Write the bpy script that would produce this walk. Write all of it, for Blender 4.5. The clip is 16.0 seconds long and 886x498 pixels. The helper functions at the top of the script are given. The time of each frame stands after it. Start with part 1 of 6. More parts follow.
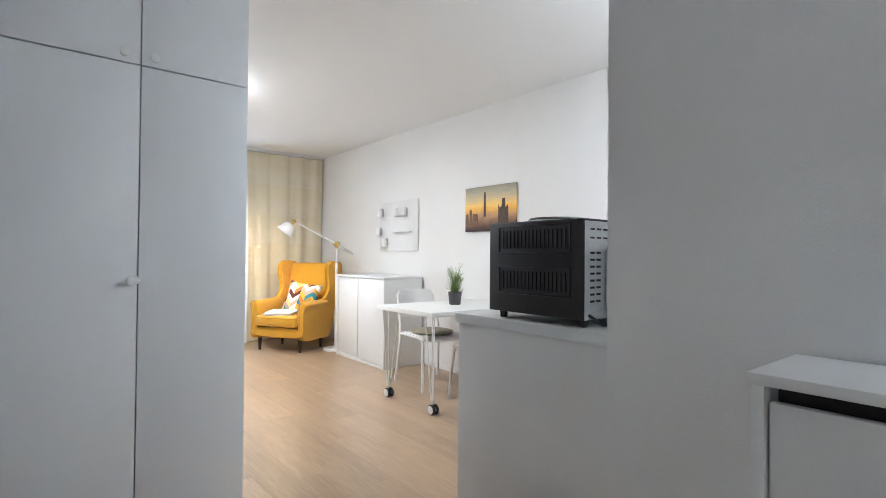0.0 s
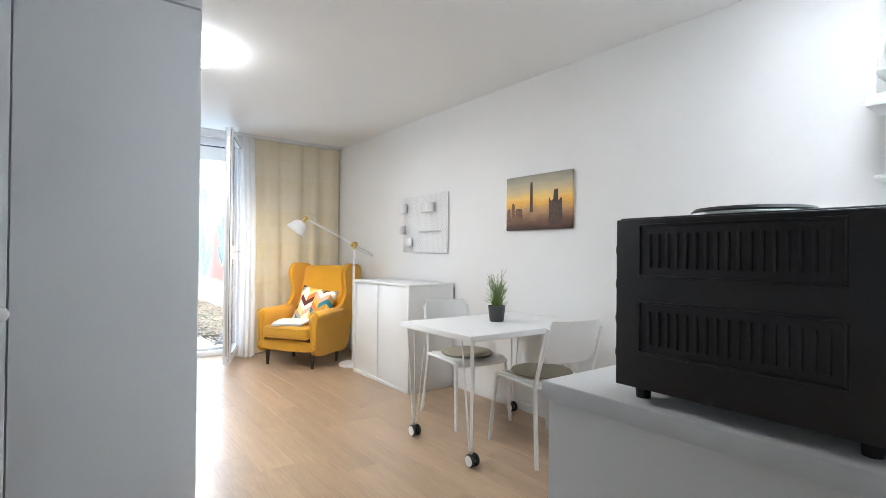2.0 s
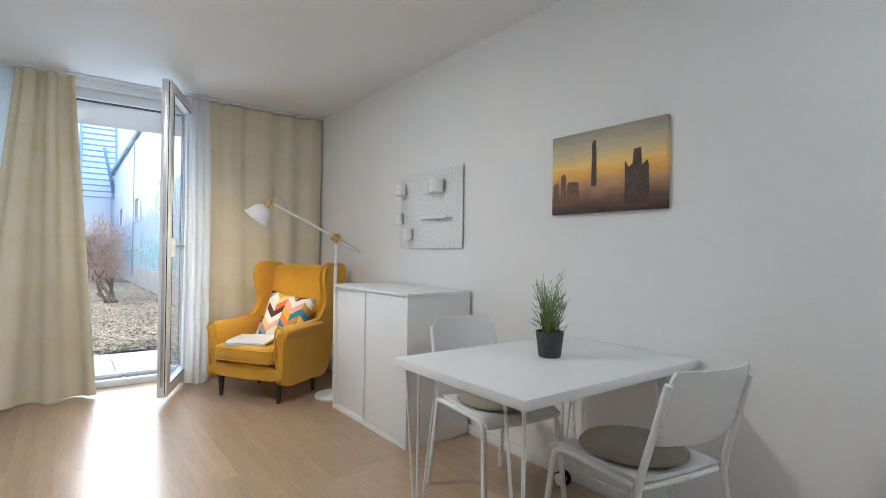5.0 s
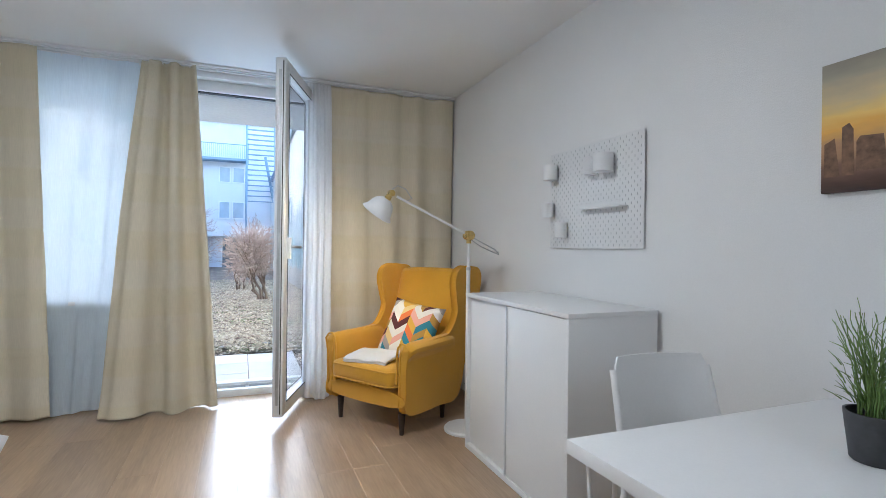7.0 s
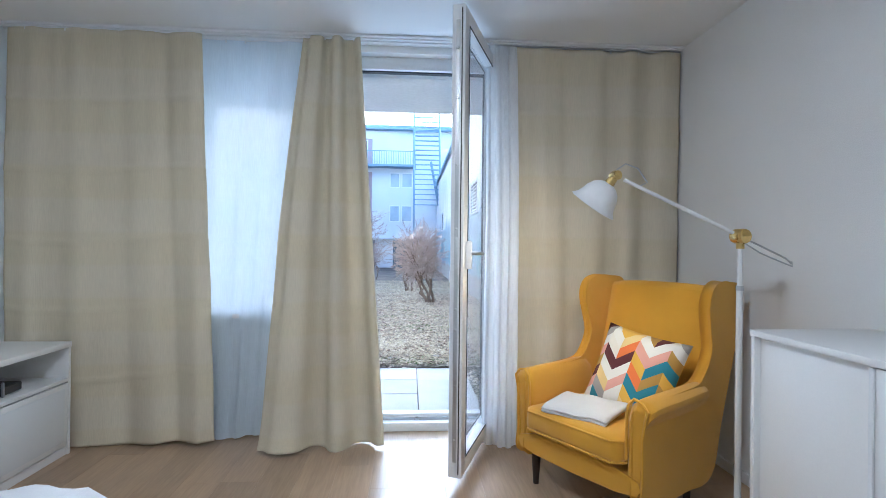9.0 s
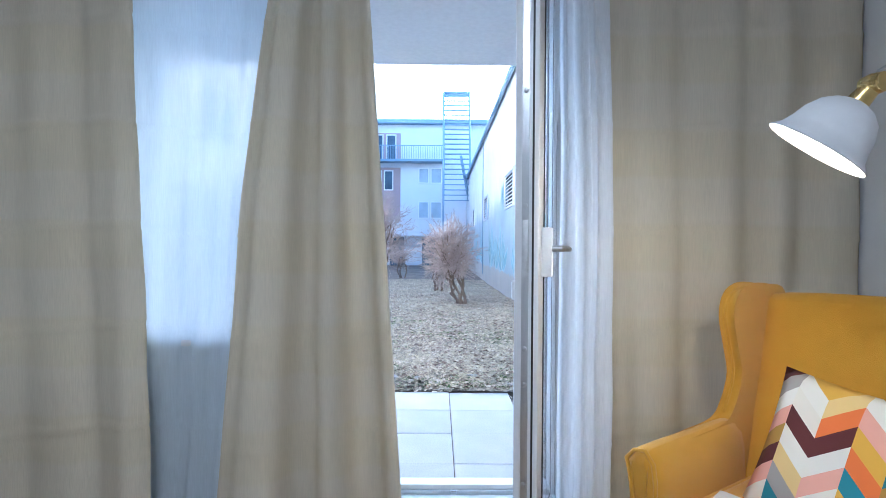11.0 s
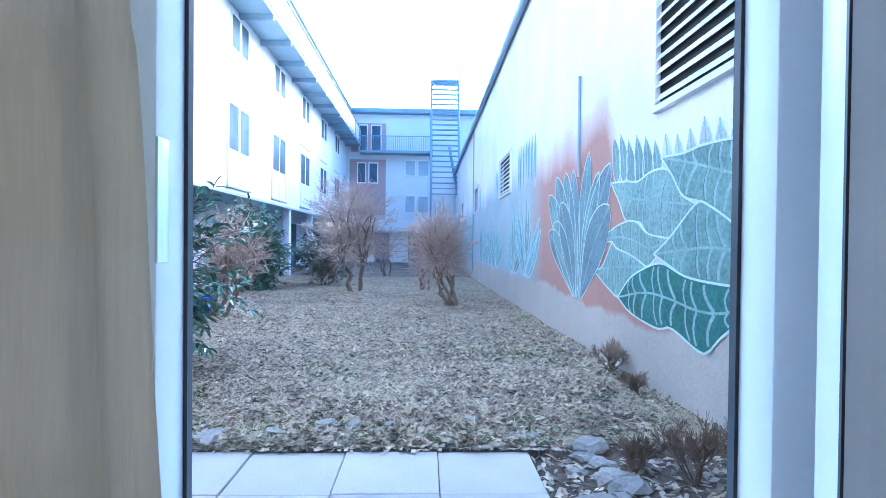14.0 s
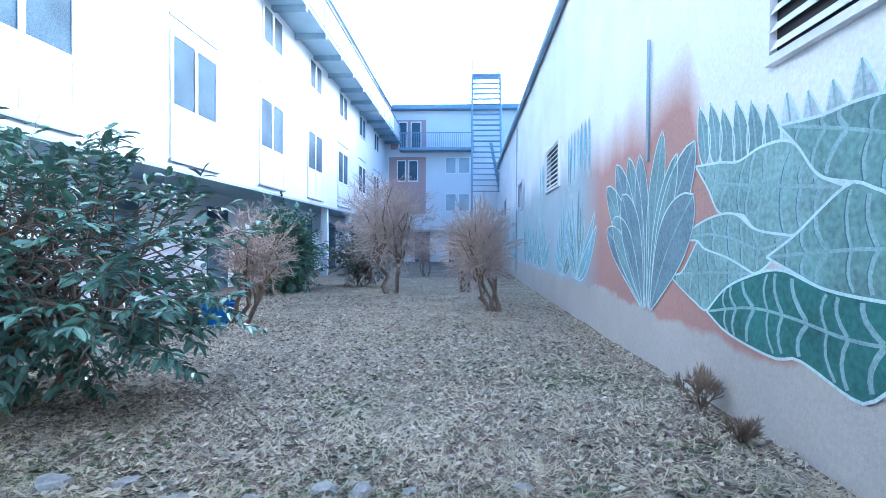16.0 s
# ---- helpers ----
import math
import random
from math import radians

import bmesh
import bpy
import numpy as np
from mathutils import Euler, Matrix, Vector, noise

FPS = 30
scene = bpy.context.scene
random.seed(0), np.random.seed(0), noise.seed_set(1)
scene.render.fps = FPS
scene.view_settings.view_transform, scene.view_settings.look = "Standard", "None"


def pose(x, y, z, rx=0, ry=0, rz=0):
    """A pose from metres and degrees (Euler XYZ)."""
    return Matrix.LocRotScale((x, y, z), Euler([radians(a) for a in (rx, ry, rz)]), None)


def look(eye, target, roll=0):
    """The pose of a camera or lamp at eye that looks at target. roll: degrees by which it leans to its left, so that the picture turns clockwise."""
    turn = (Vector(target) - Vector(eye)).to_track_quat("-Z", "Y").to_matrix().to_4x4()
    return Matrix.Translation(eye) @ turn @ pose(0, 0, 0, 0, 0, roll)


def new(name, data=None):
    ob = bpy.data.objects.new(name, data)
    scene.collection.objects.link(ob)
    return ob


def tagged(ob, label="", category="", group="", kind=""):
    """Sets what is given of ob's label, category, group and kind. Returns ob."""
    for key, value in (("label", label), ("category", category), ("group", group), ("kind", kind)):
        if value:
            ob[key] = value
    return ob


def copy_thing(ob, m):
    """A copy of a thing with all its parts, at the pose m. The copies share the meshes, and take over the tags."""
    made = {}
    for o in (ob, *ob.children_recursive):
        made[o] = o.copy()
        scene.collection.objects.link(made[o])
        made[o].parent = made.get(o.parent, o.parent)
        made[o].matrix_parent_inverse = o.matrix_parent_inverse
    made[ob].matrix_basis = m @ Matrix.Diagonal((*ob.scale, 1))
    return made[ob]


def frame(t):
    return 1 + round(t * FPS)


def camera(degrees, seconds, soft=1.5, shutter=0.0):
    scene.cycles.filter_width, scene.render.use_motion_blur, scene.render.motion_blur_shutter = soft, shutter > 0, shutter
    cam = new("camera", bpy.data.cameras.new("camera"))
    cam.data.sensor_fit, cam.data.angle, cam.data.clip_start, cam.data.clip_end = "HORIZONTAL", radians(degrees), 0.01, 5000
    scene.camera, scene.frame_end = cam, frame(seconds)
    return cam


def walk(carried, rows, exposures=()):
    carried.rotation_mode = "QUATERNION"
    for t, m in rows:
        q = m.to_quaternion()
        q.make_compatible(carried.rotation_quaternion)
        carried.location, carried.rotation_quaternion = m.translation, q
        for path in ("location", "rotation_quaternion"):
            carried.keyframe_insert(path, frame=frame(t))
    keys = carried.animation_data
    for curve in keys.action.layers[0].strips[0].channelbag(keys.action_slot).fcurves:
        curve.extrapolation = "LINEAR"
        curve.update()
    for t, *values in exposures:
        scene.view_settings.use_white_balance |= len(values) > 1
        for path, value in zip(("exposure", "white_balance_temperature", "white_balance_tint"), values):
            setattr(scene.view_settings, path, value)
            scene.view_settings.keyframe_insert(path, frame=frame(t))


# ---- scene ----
cam = camera(82.8, 16.0, soft=0.85)
PATH = [
    (0, (0.071, 0.205, 1.144), (1.336, 1.753, 1.169), 0.5),
    (0.5, (0.17, 0.362, 1.15), (1.381, 1.954, 1.171), 0.5),
    (1, (0.269, 0.571, 1.154), (1.459, 2.178, 1.175), 0.6),
    (1.5, (0.367, 0.723, 1.168), (1.56, 2.329, 1.187), 0.6),
    (2, (0.496, 0.897, 1.19), (1.691, 2.501, 1.205), 0.6),
    (2.5, (0.61, 1.063, 1.186), (1.806, 2.666, 1.203), 0.7),
    (3.0, (0.7, 1.272, 1.178), (1.897, 2.874, 1.187), 0.8),
    (3.5, (0.786, 1.448, 1.166), (1.993, 3.042, 1.178), 0.7),
    (4, (0.934, 1.636, 1.16), (2.148, 3.225, 1.174), 0.8),
    (6.3, (1.468, 2.436, 1.183), (2.507, 4.145, 1.187), 0.7),
    (6.5, (1.513, 2.522, 1.193), (2.461, 4.282, 1.194), 0.6),
    (7, (1.535, 2.724, 1.177), (2.279, 4.58, 1.177), 0.7),
    (7.5, (1.53, 2.986, 1.195), (2.082, 4.908, 1.196), 0.7),
    (8, (1.513, 3.199, 1.185), (1.954, 5.15, 1.184), 0.6),
    (8.5, (1.52, 3.462, 1.205), (1.82, 5.439, 1.197), 0.6),
    (9, (1.527, 3.686, 1.204), (1.66, 5.682, 1.201), 0.6),
    (9.5, (1.518, 3.934, 1.203), (1.566, 5.933, 1.198), 0.5),
    (9.7, (1.527, 4.047, 1.219), (1.552, 6.047, 1.205), 0.7),
    (12, (1.51, 5.342, 1.163), (1.529, 7.341, 1.148), 0.25),
    (12.5, (1.529, 5.636, 1.162), (1.555, 7.636, 1.146), 0.25),
    (13, (1.532, 5.899, 1.115), (1.572, 7.899, 1.1), 0.35),
    (13.5, (1.518, 6.131, 1.098), (1.573, 8.13, 1.077), 0.6),
    (14, (1.537, 6.353, 1.081), (1.604, 8.352, 1.058), 0.6),
    (14.5, (1.555, 6.575, 1.081), (1.633, 8.574, 1.056), 0.6),
    (15, (1.56, 6.796, 1.074), (1.647, 8.794, 1.047), 0.6),
    (15.5, (1.571, 7.032, 1.075), (1.647, 9.03, 1.044), 0.5),
    (16, (1.585, 7.247, 1.093), (1.485, 9.244, 1.064), 0.3),
]
EXPOSURES = [(0.0, 4.45, 5400, 9), (2.5, 4.15, 5400, 8), (4.0, 3.8, 5400, 8), (6.5, 3.55, 5150, 8), (9.5, 3.5, 4700, 8), (12.5, 3.1, 4400, 10), (13.5, 2.95, 4300, 9), (14.4, 2.75, 4150, 8), (16.0, 2.6, 4300, 6)]
walk(cam, [(t, look(eye, target, roll)) for t, eye, target, roll in PATH], EXPOSURES)

# ---- world, sun, lamps ----
SUN_EL, SUN_AZ = 17.0, 34.0        # degrees above the horizon; degrees from +y towards +x
world = bpy.data.worlds.new("sky")
scene.world = world
world.use_nodes = True
wn, wl = world.node_tree.nodes, world.node_tree.links
sky = wn.new("ShaderNodeTexSky")
sky.sky_type = 'NISHITA'
sky.sun_disc = False
sky.sun_elevation, sky.sun_rotation = radians(SUN_EL), radians(SUN_AZ)
sky.dust_density, sky.air_density, sky.ozone_density = 6.0, 1.0, 1.0
wn["Background"].inputs["Strength"].default_value = 0.15
wl.new(sky.outputs[0], wn["Background"].inputs["Color"])
sun = new("sun", bpy.data.lights.new("sun", 'SUN'))
sun.data.energy, sun.data.angle, sun.data.color = 0.65, radians(0.5), (1.0, 0.95, 0.87)
sun.matrix_world = look((math.sin(radians(SUN_AZ)) * 60, 20 + math.cos(radians(SUN_AZ)) * 60, 60 * math.tan(radians(SUN_EL))), (0, 20, 0))


def lamp(name, kind, power, m, size=0.2, size_y=None, color=(1, 1, 1)):
    ob = new(name, bpy.data.lights.new(name, kind))
    ob.data.energy, ob.data.color = power, color
    if kind == 'AREA':
        ob.data.shape, ob.data.size = ('RECTANGLE' if size_y else 'DISK'), size
        if size_y:
            ob.data.size_y = size_y
    else:
        ob.data.shadow_soft_size = size
    ob.matrix_world = m
    return ob


lamp("ceiling_lamp_light", 'AREA', 1.75, look((1.09, 4.5, 2.425), (1.09, 4.5, 0)), 0.36, None, (1.0, 0.87, 0.72))
# unseen source, added at the hall's far end to brighten the wardrobe
lamp("hall_fill_light", 'AREA', 1.05, look((0.95, -1.75, 2.44), (0.95, -1.75, 0)), 0.4, None, (0.95, 0.94, 0.92))
lamp("door_daylight", 'AREA', 1.0, look((1.6, 7.3, 1.25), (1.6, 0, 0.9)), 0.8, 2.0, (0.72, 0.87, 1.0))
lamp("window_daylight", 'AREA', 0.45, look((0.2, 7.3, 1.6), (0.2, 0, 1.4)), 1.2, 1.5, (0.72, 0.87, 1.0))
# unseen lamp, added to brighten the kitchen and the wall beside it
lamp("kitchen_fill_light", 'AREA', 0.075, look((2.5, 1.3, 2.43), (2.5, 1.3, 0)), 0.3, None, (1.0, 0.95, 0.88))
lamp("reading_bulb", 'POINT', 0.6, pose(2.345, 5.85, 1.405), 0.03, None, (1.0, 0.72, 0.4))


# ---- materials ----
def mat(name, color, rough=0.6, metal=0.0, var=0.06, scale=6.0, fine=60.0, bump=0.05, stretch=(1, 1, 1), spec=0.5, sheen=0.0, island=0.0, objrand=0.0):
    """A surface with broad stains, fine grain and relief."""
    m = bpy.data.materials.new(name)
    m.use_nodes = True
    n, l = m.node_tree.nodes, m.node_tree.links
    b = n["Principled BSDF"]
    b.inputs["Metallic"].default_value = metal
    b.inputs["Specular IOR Level"].default_value = spec
    if sheen:
        b.inputs["Sheen Weight"].default_value = sheen
    co = n.new("ShaderNodeTexCoord")
    mp = n.new("ShaderNodeMapping")
    mp.inputs["Scale"].default_value = stretch
    l.new(co.outputs["Object"], mp.inputs[0])
    big, small = n.new("ShaderNodeTexNoise"), n.new("ShaderNodeTexNoise")
    big.inputs["Scale"].default_value, small.inputs["Scale"].default_value = scale, fine
    big.inputs["Detail"].default_value, small.inputs["Detail"].default_value = 4, 3
    l.new(mp.outputs[0], big.inputs[0])
    l.new(mp.outputs[0], small.inputs[0])
    add = n.new("ShaderNodeMath")
    add.operation = 'ADD'
    l.new(big.outputs[0], add.inputs[0])
    l.new(small.outputs[0], add.inputs[1])
    last = add.outputs[0]
    if island or objrand:
        src = n.new("ShaderNodeNewGeometry").outputs["Random Per Island"] if island else n.new("ShaderNodeObjectInfo").outputs["Random"]
        mul = n.new("ShaderNodeMath")
        mul.operation = 'MULTIPLY_ADD'
        l.new(src, mul.inputs[0])
        mul.inputs[1].default_value = island or objrand
        l.new(last, mul.inputs[2])
        last = mul.outputs[0]
    rng = n.new("ShaderNodeMapRange")
    rng.inputs[1].default_value, rng.inputs[2].default_value = 0.6, 1.4 + (island or objrand)
    rng.inputs[3].default_value, rng.inputs[4].default_value = 1 - var * 2, 1 + var * 2
    l.new(last, rng.inputs[0])
    hsv = n.new("ShaderNodeHueSaturation")
    hsv.inputs["Color"].default_value = (*color, 1)
    l.new(rng.outputs[0], hsv.inputs["Value"])
    l.new(hsv.outputs[0], b.inputs["Base Color"])
    rr = n.new("ShaderNodeMapRange")
    rr.inputs[3].default_value, rr.inputs[4].default_value = max(0.02, rough - 0.08), min(1, rough + 0.08)
    l.new(big.outputs[0], rr.inputs[0])
    l.new(rr.outputs[0], b.inputs["Roughness"])
    if bump:
        bp = n.new("ShaderNodeBump")
        bp.inputs["Strength"].default_value, bp.inputs["Distance"].default_value = bump, 0.01
        l.new(small.outputs[0], bp.inputs["Height"])
        l.new(bp.outputs[0], b.inputs["Normal"])
    return m


def glow(name, color, strength):
    m = bpy.data.materials.new(name)
    m.use_nodes = True
    b = m.node_tree.nodes["Principled BSDF"]
    b.inputs["Base Color"].default_value = (*color, 1)
    b.inputs["Emission Color"].default_value = (*color, 1)
    b.inputs["Emission Strength"].default_value = strength
    return m


def glass(name, tint=(1, 1, 1), gloss=0.06):
    m = bpy.data.materials.new(name)
    m.use_nodes = True
    n, l = m.node_tree.nodes, m.node_tree.links
    n.remove(n["Principled BSDF"])
    tr, gl, mx = n.new("ShaderNodeBsdfTransparent"), n.new("ShaderNodeBsdfGlossy"), n.new("ShaderNodeMixShader")
    fr, pw, sc_ = n.new("ShaderNodeLayerWeight"), n.new("ShaderNodeMath"), n.new("ShaderNodeMath")
    tr.inputs[0].default_value = (*tint, 1)
    gl.inputs["Roughness"].default_value = 0.02
    fr.inputs[0].default_value = 0.5
    pw.operation, sc_.operation = 'POWER', 'MULTIPLY_ADD'
    pw.inputs[1].default_value, sc_.inputs[1].default_value, sc_.inputs[2].default_value = 4.0, 0.55, gloss * 0.5
    l.new(fr.outputs["Facing"], pw.inputs[0])
    l.new(pw.outputs[0], sc_.inputs[0])
    l.new(sc_.outputs[0], mx.inputs[0])
    l.new(tr.outputs[0], mx.inputs[1])
    l.new(gl.outputs[0], mx.inputs[2])
    l.new(mx.outputs[0], n["Material Output"].inputs[0])
    return m


def sheer_cloth(name, color, through_part, bands=0.0):
    """Woven cloth that lets light pass: diffuse, translucent and open holes."""
    m = bpy.data.materials.new(name)
    m.use_nodes = True
    n, l = m.node_tree.nodes, m.node_tree.links
    n.remove(n["Principled BSDF"])
    di, tl, tr = n.new("ShaderNodeBsdfDiffuse"), n.new("ShaderNodeBsdfTranslucent"), n.new("ShaderNodeBsdfTransparent")
    m1, m2 = n.new("ShaderNodeMixShader"), n.new("ShaderNodeMixShader")
    co, wv, no = n.new("ShaderNodeTexCoord"), n.new("ShaderNodeTexWave"), n.new("ShaderNodeTexNoise")
    mp = n.new("ShaderNodeMapping")
    mp.inputs["Scale"].default_value = (90, 90, 4)
    l.new(co.outputs["Object"], mp.inputs[0])
    l.new(mp.outputs[0], no.inputs[0])
    no.inputs["Scale"].default_value, no.inputs["Detail"].default_value = 3.0, 4
    wv.bands_direction = 'Z'
    wv.inputs["Scale"].default_value, wv.inputs["Distortion"].default_value = 0.8, 0.25
    l.new(co.outputs["Object"], wv.inputs[0])
    sm = n.new("ShaderNodeMapRange")
    sm.inputs[1].default_value, sm.inputs[2].default_value = 0.42, 0.58
    l.new(wv.outputs["Fac"], sm.inputs[0])
    mixc = n.new("ShaderNodeMix")
    mixc.data_type = 'RGBA'
    mixc.inputs["A"].default_value = (*color, 1)
    mixc.inputs["B"].default_value = (color[0] * (1 + 0.015 * bands), color[1] * (1 + 0.025 * bands), color[2] * (1 + 0.08 * bands), 1)
    l.new(sm.outputs[0], mixc.inputs["Factor"])
    hs = n.new("ShaderNodeHueSaturation")
    l.new(mixc.outputs["Result"], hs.inputs["Color"])
    vr = n.new("ShaderNodeMapRange")
    vr.inputs[3].default_value, vr.inputs[4].default_value = 0.9, 1.1
    l.new(no.outputs[0], vr.inputs[0])
    l.new(vr.outputs[0], hs.inputs["Value"])
    l.new(hs.outputs[0], di.inputs[0])
    l.new(hs.outputs[0], tl.inputs[0])
    bp = n.new("ShaderNodeBump")
    bp.inputs["Strength"].default_value, bp.inputs["Distance"].default_value = 0.25, 0.003
    l.new(no.outputs[0], bp.inputs["Height"])
    l.new(bp.outputs[0], di.inputs["Normal"])
    m1.name = "weave"
    m1.inputs[0].default_value = 0.06 if through_part < 0.05 else 0.5
    l.new(di.outputs[0], m1.inputs[1])
    l.new(tl.outputs[0], m1.inputs[2])
    m2.inputs[0].default_value = through_part
    l.new(m1.outputs[0], m2.inputs[1])
    l.new(tr.outputs[0], m2.inputs[2])
    l.new(m2.outputs[0], n["Material Output"].inputs[0])
    return m


WALL = mat("white_wall_paint", (0.82, 0.815, 0.80), 0.85, var=0.015, scale=1.5, fine=220, bump=0.12)
CEIL = mat("ceiling_paint", (0.83, 0.83, 0.82), 0.9, var=0.012, scale=1.2, fine=200, bump=0.1)
LACQ = mat("white_lacquer", (0.80, 0.80, 0.79), 0.38, var=0.012, scale=3, fine=150, bump=0.02)
LAMI = mat("grey_white_laminate", (0.74, 0.76, 0.77), 0.42, var=0.012, scale=3, fine=150, bump=0.02)
# near-black colour that stands for the shade in gaps and recesses
GAPSHADE = mat("gap_shade", (0.03, 0.03, 0.03), 0.8)
PVC = mat("white_plastic_frame", (0.80, 0.81, 0.82), 0.35, var=0.015, scale=8, fine=90, bump=0.02)
METAL = mat("brushed_steel", (0.55, 0.56, 0.57), 0.3, metal=1.0, var=0.05, scale=10, fine=200, bump=0.05, stretch=(1, 1, 0.1))
GALV = mat("galvanised_sheet", (0.62, 0.64, 0.65), 0.45, metal=0.7, var=0.06, scale=25, fine=90, bump=0.05)
BLACK = mat("black_enamel", (0.018, 0.017, 0.018), 0.42, var=0.1, scale=20, fine=160, bump=0.06)
RUBBER = mat("black_plastic", (0.02, 0.02, 0.021), 0.55, var=0.1)
BRASS = mat("brass", (0.62, 0.45, 0.16), 0.28, metal=1.0, var=0.06, scale=30)
WHITEMETAL = mat("white_painted_metal", (0.80, 0.80, 0.79), 0.32, var=0.015, scale=10, bump=0.02)
YELLOW = mat("yellow_upholstery", (0.68, 0.36, 0.012), 0.88, var=0.05, scale=7, fine=420, bump=0.35, sheen=0.25)
DARKWOOD = mat("dark_stained_wood", (0.03, 0.018, 0.012), 0.4, var=0.2, stretch=(8, 8, 1))
TOWEL = mat("white_terry_towel", (0.80, 0.79, 0.78), 0.95, var=0.03, scale=12, fine=300, bump=0.6)
CUSHION = mat("olive_grey_seat_pad", (0.31, 0.28, 0.21), 0.9, var=0.06, scale=9, fine=350, bump=0.3)
POT = mat("dark_grey_pot", (0.06, 0.06, 0.063), 0.6, var=0.1, scale=15)
SOIL = mat("soil", (0.04, 0.028, 0.018), 0.95, var=0.3, fine=120, bump=0.6)
LEAFG = mat("grass_blades", (0.17, 0.255, 0.06), 0.5, var=0.25, scale=14, island=0.5)
CURTAIN = sheer_cloth("beige_green_curtain", (0.70, 0.63, 0.465), 0.0, 1.0)
# white cloth; the sky's blue glow behind it is tinted into the colour
SHEER = sheer_cloth("sky_tinted_sheer", (0.80, 0.87, 0.93), 0.05, 0.0)
SHEERB = sheer_cloth("gathered_white_sheer", (0.90, 0.90, 0.90), 0.08, 0.0)
SHEER.node_tree.nodes["weave"].inputs[0].default_value = 0.32
SHEERB.node_tree.nodes["weave"].inputs[0].default_value = 0.45
BEDDING = mat("white_bedding", (0.80, 0.81, 0.83), 0.9, var=0.02, scale=5, fine=200, bump=0.2)
BLUECLOTH = mat("pale_blue_sheet", (0.42, 0.58, 0.70), 0.9, var=0.04, scale=6, fine=200, bump=0.2)
GLASS = glass("clear_glass")
LAMPGLOW = glow("lamp_diffuser", (1.0, 0.93, 0.82), 2.3)
# glow of the added kitchen lamp, a source that is never seen
KITCHENFILL = glow("kitchen_fill_glow", (1.0, 0.96, 0.9), 2.1)


# ---- mesh helpers ----
def box(bm, x0, x1, y0, y1, z0, z1, bevel=0.0, seg=2):
    """A box with rounded edges added to bm."""
    vs = [bm.verts.new((x, y, z)) for x in (x0, x1) for y in (y0, y1) for z in (z0, z1)]
    fs = [bm.faces.new([vs[i] for i in q]) for q in ((0, 1, 3, 2), (4, 6, 7, 5), (0, 4, 5, 1), (2, 3, 7, 6), (0, 2, 6, 4), (1, 5, 7, 3))]
    if bevel > 0:
        es = list({e for f in fs for e in f.edges})
        bmesh.ops.bevel(bm, geom=es, offset=bevel, segments=seg, affect='EDGES', profile=0.5)
    return bm


def boxes(*specs, bevel=0.0):
    bm = bmesh.new()
    for s in specs:
        box(bm, *s, bevel=bevel)
    return bm


def tube(bm, pts, r, seg=8, r1=None, cap=True):
    """A round bar through pts, from radius r to r1."""
    pts = [Vector(p) for p in pts]
    r1 = r if r1 is None else r1
    rings = []
    for i, p in enumerate(pts):
        d = (pts[min(i + 1, len(pts) - 1)] - pts[max(i - 1, 0)]).normalized()
        a = d.orthogonal().normalized()
        if i:
            a = (rings[-1][1] - d * rings[-1][1].dot(d)).normalized()
        b = d.cross(a)
        rr = r + (r1 - r) * i / max(1, len(pts) - 1)
        rings.append(([bm.verts.new(p + (a * math.cos(t) + b * math.sin(t)) * rr) for t in [2 * math.pi * k / seg for k in range(seg)]], a))
    for (u, _), (v, _) in zip(rings, rings[1:]):
        for k in range(seg):
            bm.faces.new((u[k], u[(k + 1) % seg], v[(k + 1) % seg], v[k]))
    if cap:
        bm.faces.new(rings[0][0][::-1])
        bm.faces.new(rings[-1][0])
    return bm


def lathe(bm, profile, seg=24, m=None):
    """Turns (radius, height) pairs about z, then moves them by m."""
    m = m or Matrix()
    rings = []
    for r, z in profile:
        if r < 1e-5:
            rings.append([bm.verts.new(m @ Vector((0, 0, z)))] * seg)
        else:
            rings.append([bm.verts.new(m @ Vector((r * math.cos(2 * math.pi * k / seg), r * math.sin(2 * math.pi * k / seg), z))) for k in range(seg)])
    for u, v in zip(rings, rings[1:]):
        for k in range(seg):
            q = []
            for w in (u[k], u[(k + 1) % seg], v[(k + 1) % seg], v[k]):
                if w not in q:
                    q.append(w)
            if len(q) > 2:
                bm.faces.new(q)
    return bm


def loft(bm, rings, closed=True, caps=True):
    """Skins a row of point rings of equal length."""
    vr = [[bm.verts.new(p) for p in ring] for ring in rings]
    n = len(vr[0])
    for u, v in zip(vr, vr[1:]):
        for k in range(n if closed else n - 1):
            bm.faces.new((u[k], u[(k + 1) % n], v[(k + 1) % n], v[k]))
    if caps and closed:
        bm.faces.new(vr[0][::-1])
        bm.faces.new(vr[-1])
    return bm


def mesh_of(bm, material, smooth=None):
    bmesh.ops.recalc_face_normals(bm, faces=bm.faces)
    me = bpy.data.meshes.new("mesh")
    bm.to_mesh(me)
    bm.free()
    if smooth:
        me.shade_smooth()
        me.set_sharp_from_angle(angle=radians(smooth))
    me.materials.append(material)
    return me


def part(name, bm, material, parent, label="", smooth=40):
    ob = new(name, mesh_of(bm, material, smooth))
    ob.data.name = name
    ob.parent = parent
    if label:
        ob["label"] = label
    return ob


def solo(name, bm, material, label, category, m=None, group="", kind="", smooth=40):
    ob = new(name, mesh_of(bm, material, smooth))
    ob.data.name = name
    if m is not None:
        ob.matrix_world = m
    return tagged(ob, label, category, group, kind)


def thing(name, label, category, m, group="", kind=""):
    ob = new(name)
    ob.empty_display_size = 0.1
    ob.matrix_world = m
    return tagged(ob, label, category, group, kind)


